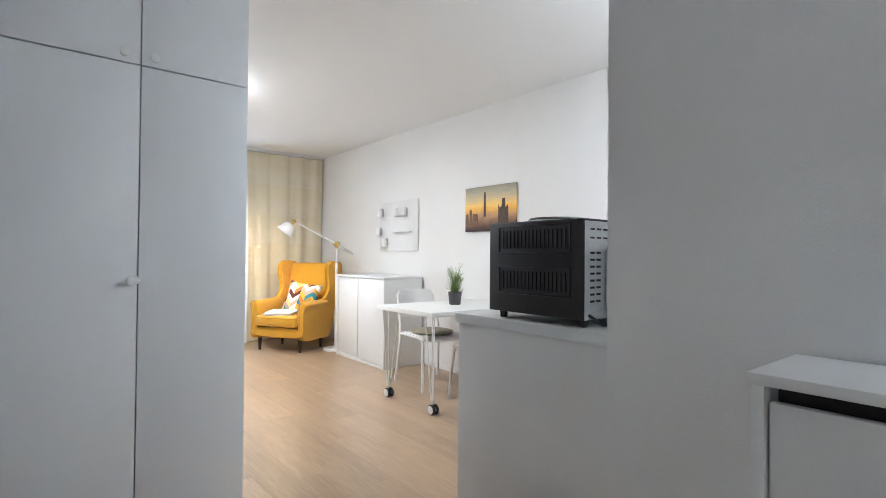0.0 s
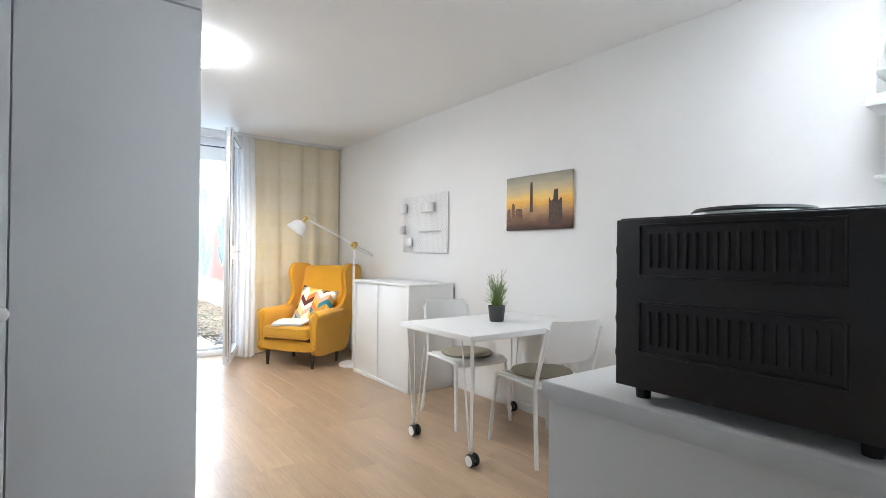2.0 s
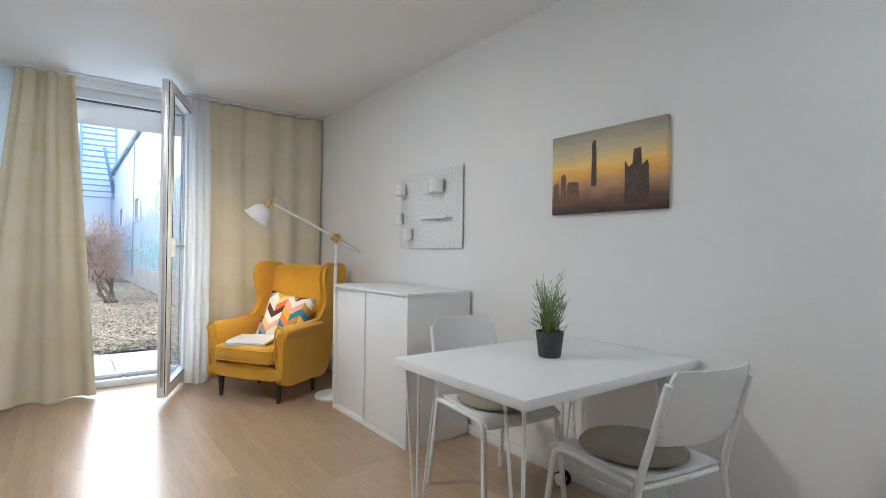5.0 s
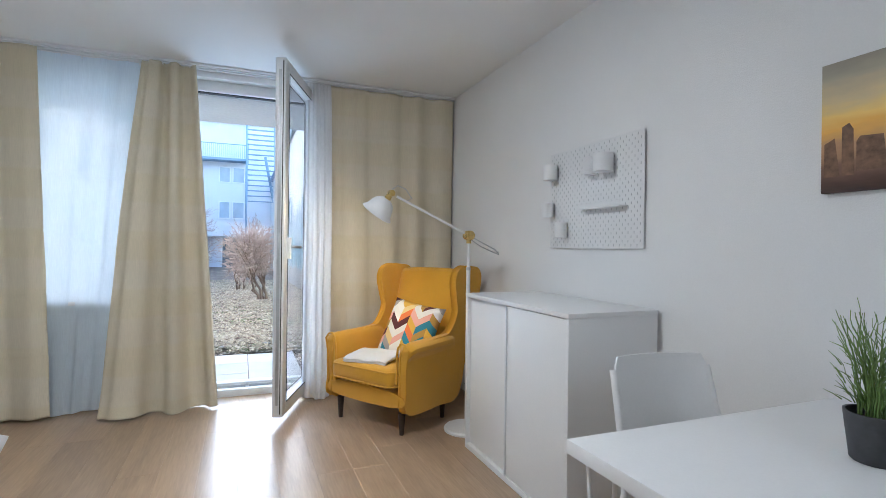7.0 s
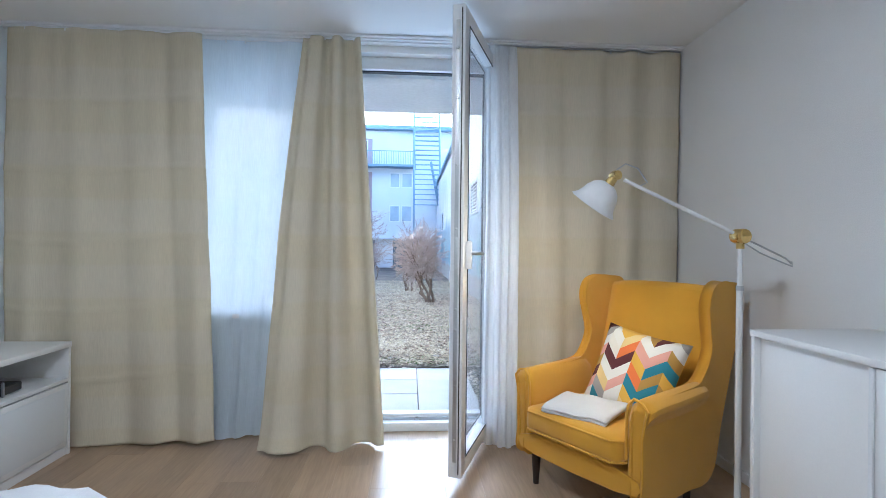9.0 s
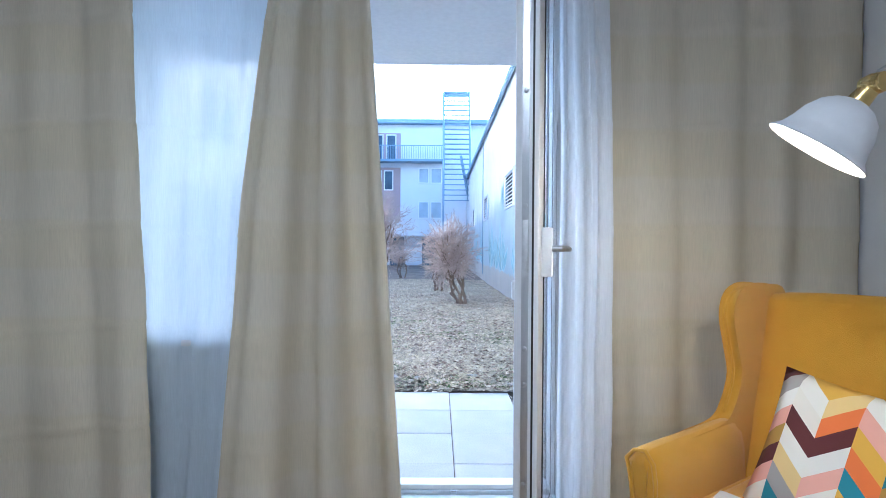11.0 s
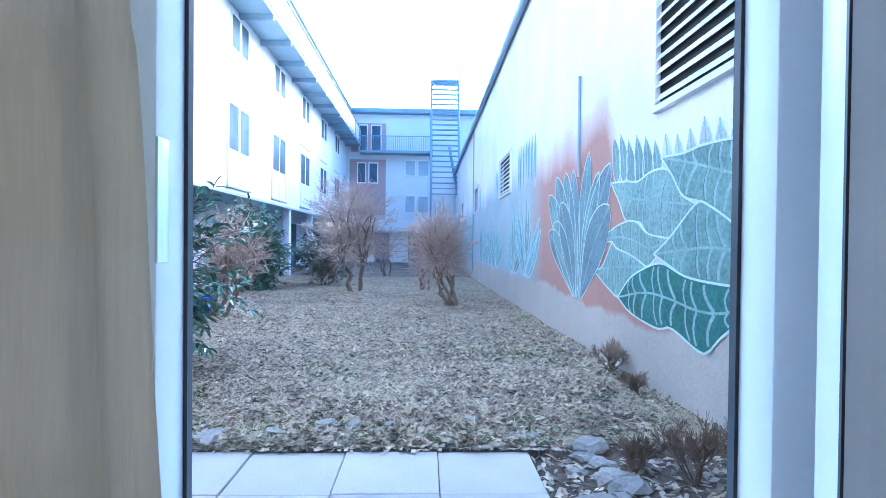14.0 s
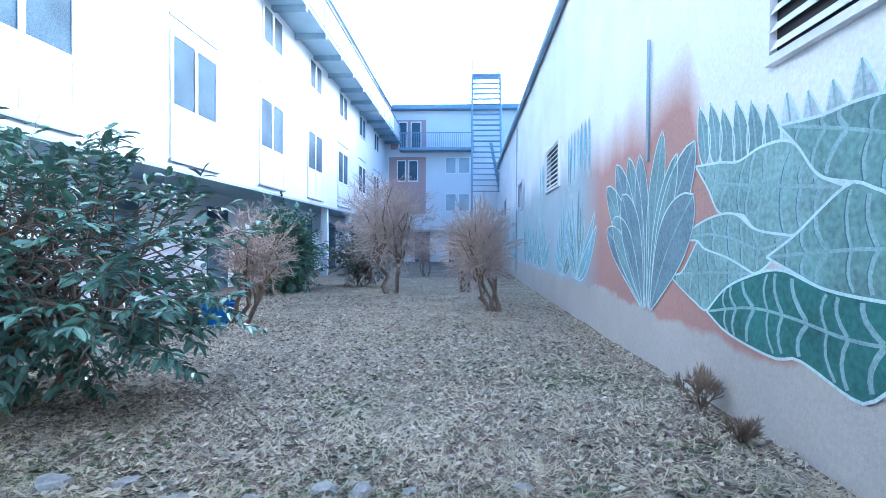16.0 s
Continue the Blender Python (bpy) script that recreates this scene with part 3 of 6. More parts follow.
part("upper_shelf", boxes((3.06, 3.255, 0.97, 1.485, 1.93, 1.942), bevel=0.002), WHITEMETAL, sh)
mug = thing("mug", "dark blue ceramic mug on the rack", "mug", pose(3.15, 1.38, 1.942))
NAVY = mat("navy_glaze", (0.02, 0.025, 0.045), 0.25)
part("cup", lathe(bmesh.new(), [(0, 0.001), (0.036, 0.001), (0.041, 0.02), (0.041, 0.09), (0.037, 0.09), (0.036, 0.01), (0, 0.008)], 24), NAVY, mug)
part("handle", tube(bmesh.new(), [(0.0, 0.04, 0.075), (0.0, 0.062, 0.07), (0.0, 0.066, 0.045), (0.0, 0.04, 0.025)], 0.005), NAVY, mug)
for i, y in enumerate((1.40, 1.30, 1.20)):
    solo("drinking_glass", lathe(bmesh.new(), [(0, 0.001), (0.028, 0.001), (0.034, 0.1), (0.032, 0.1), (0.026, 0.008), (0, 0.008)], 20), GLASS, "clear drinking glass on the lower shelf", "glass", pose(3.18, y, 1.52), group="drinking glasses on the rack")

# ---- living area ----
# cabinet with sliding doors
cb = thing("sliding_door_cabinet", "white low cabinet with two sliding doors", "cabinet", pose(2.785, 4.445, 0))
w, l, h = 0.475, 1.01, 0.917
part("top", boxes((-0.004, w, -0.004, l + 0.004, h - 0.022, h), bevel=0.002), LACQ, cb)
part("side_panel", boxes((0.0, w, 0.0, 0.02, 0.0, h - 0.0225), bevel=0.0015), LACQ, cb)
part("side_panel", boxes((0.0, w, l - 0.02, l, 0.0, h - 0.0225), bevel=0.0015), LACQ, cb)
part("back_panel", boxes((w - 0.012, w - 0.004, 0.0205, l - 0.0205, 0.02, h - 0.023)), LACQ, cb, smooth=None)
part("base_rail", boxes((0.0, w - 0.013, 0.0205, l - 0.0205, 0.0, 0.03), bevel=0.001), LACQ, cb)
part("door", boxes((0.004, 0.018, 0.0215, 0.53, 0.033, h - 0.026), bevel=0.0015), LACQ, cb)
d2 = part("door", boxes((0.022, 0.036, 0.49, l - 0.0215, 0.033, h - 0.026), bevel=0.0015), LACQ, cb)
part("edge_pull", boxes((-0.004, 0.0035, 0.518, 0.532, 0.033, h - 0.026), bevel=0.0015), LAMI, cb, "grey edge pull strip")

# pegboard
pb = thing("pegboard", "white perforated pegboard with cups and shelf", "pegboard", pose(XR, 4.54, 1.19))
pw, ph_ = 0.76, 0.56
part("board", boxes((-0.017, -0.012, 0, pw, 0, ph_), bevel=0.0015), LACQ, pb)
part("spacer", boxes((-0.0115, 0.0, 0.05, pw - 0.05, 0.05, 0.1), (-0.0115, 0.0, 0.05, pw - 0.05, ph_ - 0.1, ph_ - 0.05)), LACQ, pb, smooth=None)
# holes are flat quads; the shade inside them is their grey colour
hm = bmesh.new()
for r in range(27):
    for c in range(19 if r % 2 else 18):
        y, z = 0.02 + c * 0.04 + (0 if r % 2 else 0.02), 0.016 + r * 0.0203
        q = [hm.verts.new((-0.0174, y + dy, z + dz)) for dy, dz in ((-0.0025, -0.006), (0.0025, -0.006), (0.0025, 0.006), (-0.0025, 0.006))]
        hm.faces.new(q)
part("holes", hm, mat("peg_hole_shade", (0.5, 0.5, 0.5), 0.9), pb, "slotted peg holes", smooth=None)
for y, z, r, hh in ((0.70, 0.40, 0.042, 0.085), (0.34, 0.385, 0.036, 0.085), (0.225, 0.385, 0.05, 0.09), (0.735, 0.185, 0.036, 0.08), (0.60, 0.06, 0.036, 0.085)):
    part("cup", lathe(bmesh.new(), [(0, 0), (r, 0), (r, hh), (r - 0.003, hh), (r - 0.003, 0.004), (0, 0.004)], 24, pose(-0.0175 - r, y, z)), LACQ, pb, "white plastic cup")
part("letter_shelf", boxes((-0.07, -0.0175, 0.10, 0.42, 0.205, 0.21), (-0.07, -0.067, 0.10, 0.42, 0.2105, 0.235), bevel=0.0012), LACQ, pb)

# armchair
ac = thing("wing_armchair", "mustard-yellow wingback armchair with dark tapered legs", "armchair", pose(2.575, 6.145, 0, 0, 0, -58) @ Matrix.Diagonal((1, 1, 0.97, 1)))
for x in (-0.28, 0.28):
    for y in (-0.28, 0.15):
        part("leg", lathe(bmesh.new(), [(0, 0), (0.014, 0), (0.024, 0.15), (0, 0.15)], 16, pose(x, y, 0)), DARKWOOD, ac, "dark stained tapered leg")
# seat base with a rounded front
bm = bmesh.new()
loft(bm, [[(-0.345, y, 0.15 + dz), (0.345, y, 0.15 + dz), (0.352, y, 0.22), (0.352, y, 0.30), (-0.352, y, 0.30), (-0.352, y, 0.22)] for y, dz in ((-0.335, 0.02), (-0.35, 0.03), (-0.30, 0.0), (0.0, 0.0), (0.12, 0.0), (0.19, 0.0))])
soft(part("seat_base", bm, YELLOW, ac), 1)
# loose seat cushion with piping
bm = bmesh.new()
box(bm, -0.275, 0.275, -0.385, 0.25, 0.302, 0.432, bevel=0.045, seg=3)
for v in bm.verts:
    k = max(0.0, 1 - (v.co.x / 0.3) ** 2) * max(0.0, 1 - ((v.co.y + 0.09) / 0.4) ** 2)
    if v.co.z > 0.38:
        v.co.z += 0.03 * k
sc2 = part("seat_cushion", bm, YELLOW, ac, smooth=180)
for z in (0.322, 0.413):
    part("piping", tube(bmesh.new(), [(-0.272, 0.2, z), (-0.275, -0.34, z), (-0.24, -0.383, z), (0.24, -0.383, z), (0.275, -0.34, z), (0.272, 0.2, z)], 0.006), YELLOW, sc2)
# arms: rolled over, low at the front
for s in (-1, 1):
    rings = []
    for y, top, wd_ in ((-0.335, 0.585, 0.06), (-0.31, 0.605, 0.075), (-0.1, 0.605, 0.065), (0.10, 0.61, 0.045), (0.20, 0.62, 0.02)):
        prof = [(0.275, 0.20), (0.275, 0.45), (0.280, top - 0.07), (0.292, top - 0.02), (0.320, top + 0.008), (0.352, top + 0.002), (0.376 + wd_ * 0.35, top - 0.028), (0.372 + wd_ * 0.3, top - 0.062), (0.358, top - 0.08), (0.352, 0.35), (0.350, 0.16), (0.30, 0.16)]
        rings.append([(s * x, y, z) for x, z in prof])
    bm = loft(bmesh.new(), rings)
    soft(part("armrest", bm, YELLOW, ac), 1)
    pr = [(s * x, -0.334, z) for x, z in ((0.28, 0.34), (0.28, 0.52), (0.288, 0.575), (0.315, 0.607), (0.35, 0.598), (0.378, 0.565), (0.366, 0.52), (0.356, 0.45), (0.355, 0.2))]
    part("piping", tube(bmesh.new(), pr, 0.007), YELLOW, ac)
# back and wings
rings = []
for z, yb, hw, th in ((0.26, 0.14, 0.30, 0.06), (0.43, 0.20, 0.31, 0.08), (0.62, 0.26, 0.32, 0.10), (0.80, 0.315, 0.33, 0.11), (0.95, 0.36, 0.335, 0.11), (1.035, 0.375, 0.33, 0.085), (1.062, 0.41, 0.32, 0.04)):
    pts = []
    for u in [i / 8 for i in range(9)]:
        x = -hw + 2 * hw * u
        pts.append((x, yb - 0.015 * (1 - (2 * u - 1) ** 2), z + (0.012 * (1 - (2 * u - 1) ** 4) if z > 0.95 else 0)))
    for u in [i / 8 for i in range(9)]:
        x = hw - 2 * hw * u
        pts.append((x * 1.02, yb + th, z))
    rings.append(pts)
bm = loft(bmesh.new(), rings)
soft(part("backrest", bm, YELLOW, ac), 1)
def rounded(pts, steps=5):
    """Closed smooth outline through a few corner points."""
    out, n = [], len(pts)
    for k in range(n):
        p = [Vector(pts[(k + d) % n]) for d in (-1, 0, 1, 2)]
        for t in [q / steps for q in range(steps)]:
            out.append(0.5 * (2 * p[1] + (p[2] - p[0]) * t + (2 * p[0] - 5 * p[1] + 4 * p[2] - p[3]) * t * t + (3 * p[1] - p[0] - 3 * p[2] + p[3]) * t ** 3))
    return out


# sides: one upholstered panel from the base up into the wing
SIDE = [(-0.30, 0.17), (-0.315, 0.30), (-0.315, 0.50), (-0.28, 0.565), (-0.08, 0.58), (0.10, 0.595), (0.18, 0.66), (0.225, 0.76), (0.205, 0.87), (0.185, 0.97), (0.21, 1.04), (0.28, 1.07), (0.38, 1.065), (0.475, 1.045), (0.49, 0.95), (0.40, 0.70), (0.29, 0.40), (0.205, 0.17), (0.0, 0.16)]
for s in (-1, 1):
    out = rounded(SIDE)
    rings = []
    for dx, shrink in ((0.0, 0.022), (0.004, 0.008), (0.014, 0.0), (0.040, 0.0), (0.050, 0.008), (0.054, 0.022)):
        ring = []
        for k, p in enumerate(out):
            tan = (out[(k + 1) % len(out)] - out[k - 1]).normalized()
            nrm = Vector((tan.y, -tan.x))
            q = p - nrm * shrink
            flare = 0.018 * max(0.0, (q.y - 0.60) / 0.45) * max(0.0, 1 - (q.x - 0.14) / 0.3)
            ring.append((s * (0.308 + dx + flare), q.x, q.y))
        rings.append(ring)
    part("wing_side", loft(bmesh.new(), rings), YELLOW, ac, smooth=70)
    pip = [(s * (0.350 + 0.018 * max(0.0, (p.y - 0.60) / 0.45) * max(0.0, 1 - (p.x - 0.14) / 0.3)), p.x, p.y) for p in out[28:66]]
    part("piping", tube(bmesh.new(), pip, 0.0055), YELLOW, ac)
part("outer_back", loft(bmesh.new(), [[(-0.33, y0, z), (0.33, y0, z), (0.33, y0 + 0.06, z), (-0.33, y0 + 0.06, z)] for z, y0 in ((0.165, 0.13), (0.4, 0.22), (0.7, 0.33), (0.95, 0.415))]), YELLOW, ac, smooth=40)


# patterned cushion: leaning chevron blocks sewn in columns
def chevron_mat():
    m = bpy.data.materials.new("chevron_print")
    m.use_nodes = True
    n, l = m.node_tree.nodes, m.node_tree.links
    b = n["Principled BSDF"]
    b.inputs["Roughness"].default_value = 0.9
    co, sp = n.new("ShaderNodeTexCoord"), n.new("ShaderNodeSeparateXYZ")
    l.new(co.outputs["Object"], sp.inputs[0])

    def mth(op, a, c=None):
        k = n.new("ShaderNodeMath")
        k.operation = op
        for i, q in enumerate((a, c)):
            if q is None:
                continue
            if isinstance(q, (int, float)):
                k.inputs[i].default_value = q
            else:
                l.new(q, k.inputs[i])
        return k.outputs[0]
    col = mth('MULTIPLY', sp.outputs[0], 1 / 0.082)
    tri = mth('PINGPONG', col, 1.0)
    row = mth('FLOOR', mth('ADD', mth('MULTIPLY', sp.outputs[2], 1 / 0.058), mth('MULTIPLY', tri, 1.25)))
    cb_ = n.new("ShaderNodeCombineXYZ")
    l.new(mth('FLOOR', col), cb_.inputs[0])
    l.new(row, cb_.inputs[1])
    wnz = n.new("ShaderNodeTexWhiteNoise")
    wnz.noise_dimensions = '2D'
    l.new(cb_.outputs[0], wnz.inputs["Vector"])
    rp = n.new("ShaderNodeValToRGB")
    rp.color_ramp.interpolation = 'CONSTANT'
    cols = [(0.82, 0.78, 0.68), (0.75, 0.45, 0.05), (0.42, 0.39, 0.36), (0.12, 0.03, 0.03), (0.85, 0.82, 0.74), (0.80, 0.42, 0.33), (0.05, 0.24, 0.32), (0.80, 0.60, 0.24), (0.82, 0.80, 0.74), (0.78, 0.20, 0.04), (0.48, 0.28, 0.05)]
    for i, c in enumerate(cols):
        e = rp.color_ramp.elements[0] if i == 0 else rp.color_ramp.elements.new(i / len(cols))
        e.color = (*c, 1)
    l.new(wnz.outputs["Value"], rp.inputs[0])
    l.new(rp.outputs[0], b.inputs["Base Color"])
    ns, bp = n.new("ShaderNodeTexNoise"), n.new("ShaderNodeBump")
    ns.inputs["Scale"].default_value = 500
    l.new(co.outputs["Object"], ns.inputs[0])
    l.new(ns.outputs[0], bp.inputs["Height"])
    bp.inputs["Strength"].default_value, bp.inputs["Distance"].default_value = 0.3, 0.002
    l.new(bp.outputs[0], b.inputs["Normal"])
    return m


def pillow(name, w, h, t, material, label, m):
    bm = bmesh.new()
    n = 16
    for side in (1, -1):
        g = [[bm.verts.new((w / 2 * (2 * i / n - 1) * (1 - 0.06 * (1 - (2 * j / n - 1) ** 2)), side * t / 2 * max(0, (1 - (2 * i / n - 1) ** 4) * (1 - (2 * j / n - 1) ** 4)) ** 0.55, h / 2 * (2 * j / n - 1) * (1 - 0.06 * (1 - (2 * i / n - 1) ** 2)))) for j in range(n + 1)] for i in range(n + 1)]
        for i in range(n):
            for j in range(n):
                bm.faces.new((g[i][j], g[i + 1][j], g[i + 1][j + 1], g[i][j + 1]))
    bmesh.ops.remove_doubles(bm, verts=bm.verts, dist=0.0005)
    return solo(name, bm, material, label, "cushion", m, smooth=180)


ACM = pose(2.575, 6.145, 0, 0, 0, -58)
pillow("cushion", 0.46, 0.46, 0.13, chevron_mat(), "square cushion with colourful chevron print on armchair", ACM @ pose(0.05, 0.06, 0.575, -24, 7, 0))

# folded towel on the seat
tw = thing("folded_towel", "white folded towel on the armchair seat", "towel", ACM @ pose(-0.02, -0.225, 0.437, 3, 0, 10))
for k in range(2):
    rings = []
    for u in range(25):
        x = -0.165 + 0.33 * u / 24 + 0.004 * k
        ring = []
        for q in range(40):
            an = 2 * math.pi * q / 40
            cy, cz = math.cos(an), math.sin(an)
            y = 0.125 * math.copysign(abs(cy) ** 0.35, cy) * (1 + 0.03 * math.sin(9 * x + k)) + 0.006 * math.sin(14 * x)
            end = min(1.0, (0.168 - abs(x - 0.004 * k)) / 0.012 + 0.25)
            z = 0.009 + 0.016 * k + 0.0088 * math.copysign(abs(cz) ** 0.6, cz) * end
            z += 0.005 * math.sin(15 * x + 2 * k) * math.cos(11 * y) + 0.003 * math.sin(37 * x + 20 * y) - 1.6 * max(0, -y - 0.075) ** 1.6
            ring.append((x, y, z))
        rings.append(ring)
    part("fold", loft(bmesh.new(), rings), TOWEL, tw, smooth=180)

# floor lamp
J, H = Vector((2.91, 5.705, 1.267)), Vector((2.41, 5.80, 1.525))
fl = thing("floor_lamp", "white floor lamp with brass joints, switched on", "floor lamp", pose(J.x, J.y, 0))


def rel(p):
    return tuple(Vector(p) - Vector((J.x, J.y, 0)))


part("foot", lathe(bmesh.new(), [(0, 0), (0.145, 0), (0.148, 0.012), (0.14, 0.024), (0.02, 0.032), (0.0, 0.032)], 40), WHITEMETAL, fl)
part("pole", tube(bmesh.new(), [(0, 0, 0.03), (0, 0, 1.05)], 0.0135, 14), WHITEMETAL, fl)
part("upper_pole", tube(bmesh.new(), [(0, 0, 1.05), (0, 0, 1.22)], 0.0105, 14), WHITEMETAL, fl)
part("collar", tube(bmesh.new(), [(0, 0, 1.04), (0, 0, 1.06)], 0.015, 14), METAL, fl)
part("joint", lathe(bmesh.new(), [(0, -0.03), (0.028, -0.03), (0.032, -0.02), (0.032, 0.02), (0.028, 0.03), (0, 0.03)], 20, pose(0, 0, J.z, 90, 0, 10)), BRASS, fl, "brass swivel joint")
part("joint_neck", tube(bmesh.new(), [(0, 0, 1.215), (0, 0, 1.245)], 0.016, 14), BRASS, fl, "brass neck")
ad = (H - J).normalized()
part("arm", tube(bmesh.new(), [rel(J + ad * 0.03), rel(J + ad * 0.53)], 0.008, 12), WHITEMETAL, fl)
part("tail_rod", tube(bmesh.new(), [rel(J - ad * 0.03), rel(J - ad * 0.2), rel(J - ad * 0.225 + Vector((0, 0, -0.01)))], 0.004, 8), METAL, fl)
part("cable", tube(bmesh.new(), [rel(J - ad * 0.02 + Vector((0, 0, -0.02))), rel(J - ad * 0.09 + Vector((0, 0, -0.03))), rel(J - ad * 0.17 + Vector((0, 0, -0.025))), rel(J - ad * 0.23 + Vector((0, 0, -0.02))), rel(J - ad * 0.225 + Vector((0, 0, 0.0)))], 0.003, 6), METAL, fl, "grey cable loop")
part("head_joint", lathe(bmesh.new(), [(0, -0.02), (0.02, -0.02), (0.023, 0), (0.02, 0.02), (0, 0.02)], 16, pose(*rel(H), 90, 0, 10)), BRASS, fl, "brass head joint")
part("head_cable", tube(bmesh.new(), [rel(H + Vector((0.005, 0, 0.025))), rel(H + Vector((0.04, -0.01, 0.05))), rel(H + Vector((0.09, -0.02, 0.03))), rel(H + Vector((0.13, -0.025, -0.03))), rel(H + Vector((0.10, -0.02, -0.045)))], 0.003, 6), METAL, fl)
SD = Vector((-0.5, 0.36, -0.80)).normalized()
sm_ = Matrix.Translation(rel(H + SD * 0.02)) @ SD.to_track_quat('Z', 'Y').to_matrix().to_4x4() @ Matrix.Scale(0.9, 4)
part("socket", lathe(bmesh.new(), [(0, -0.02), (0.02, -0.018), (0.024, 0.02), (0.024, 0.035), (0, 0.036)], 18, sm_), BRASS, fl, "brass lamp socket")
shd = part("shade", lathe(bmesh.new(), [(0.024, 0.025), (0.046, 0.034), (0.068, 0.052), (0.084, 0.080), (0.092, 0.110), (0.102, 0.134), (0.120, 0.152), (0.118, 0.154), (0.099, 0.137), (0.089, 0.112), (0.081, 0.082), (0.066, 0.055), (0.045, 0.037), (0.021, 0.028)], 36, sm_), WHITEMETAL, fl, "white bell-shaped metal shade", smooth=60)
part("bulb", lathe(bmesh.new(), [(0, 0.036), (0.014, 0.04), (0.028, 0.075), (0.024, 0.1), (0, 0.112)], 18, sm_), glow("warm_bulb", (1.0, 0.78, 0.5), 9.0), shd, "glowing warm bulb")

# table with hairpin legs on castors
TX0, TX1, TY0, TY1, TZ = 2.245, 3.262, 2.985, 3.705, 0.737
tb = thing("table", "white table with hairpin legs on castors", "table", pose((TX0 + TX1) / 2, (TY0 + TY1) / 2, 0))
tw2, tl2 = (TX1 - TX0) / 2, (TY1 - TY0) / 2
part("tabletop", boxes((-tw2, tw2, -tl2, tl2, TZ - 0.034, TZ), bevel=0.0025), LACQ, tb)
for sx in (-1, 1):
    for sy in (-1, 1):
        cx, cy = sx * (tw2 - 0.08), sy * (tl2 - 0.08)
        leg = part("leg", boxes((cx - 0.05, cx + 0.05, cy - 0.05, cy + 0.05, TZ - 0.0375, TZ - 0.0342), bevel=0.001), WHITEMETAL, tb)
        fx, fy = cx + sx * 0.01, cy + sy * 0.01
        for dx, dy in ((-0.045, -0.045 * sx * sy), (0.045, 0.045 * sx * sy), (sx * 0.042, -sy * 0.042)):
            part("rod", tube(bmesh.new(), [(cx + dx, cy + dy, TZ - 0.036), (cx + dx * 0.3 + sx * 0.006, cy + dy * 0.3 + sy * 0.006, 0.17), (fx + dx * 0.12, fy + dy * 0.12, 0.085)], 0.0055, 8), WHITEMETAL, leg)
        part("castor_stem", tube(bmesh.new(), [(fx, fy, 0.05), (fx, fy, 0.105)], 0.009, 10), METAL, leg)
        part("castor_hood", boxes((fx - 0.009, fx + 0.009, fy - 0.028, fy + 0.02, 0.035, 0.068), bevel=0.008), RUBBER, leg)
        for sd in (-1, 1):
            wm = pose(fx + sd * 0.011, fy - 0.01, 0.0365, 0, 90 * sd, 0)
            part("castor_wheel", lathe(bmesh.new(), [(0.022, 0), (0.036, 0.001), (0.0365, 0.012), (0.033, 0.016), (0.022, 0.016)], 28, wm), RUBBER, leg, "black castor tyre")
            part("castor_disc", lathe(bmesh.new(), [(0, 0.014), (0.020, 0.0158), (0.030, 0.0175), (0.027, 0.0185), (0.0, 0.0175)], 28, wm), WHITEMETAL, leg, "white castor disc")

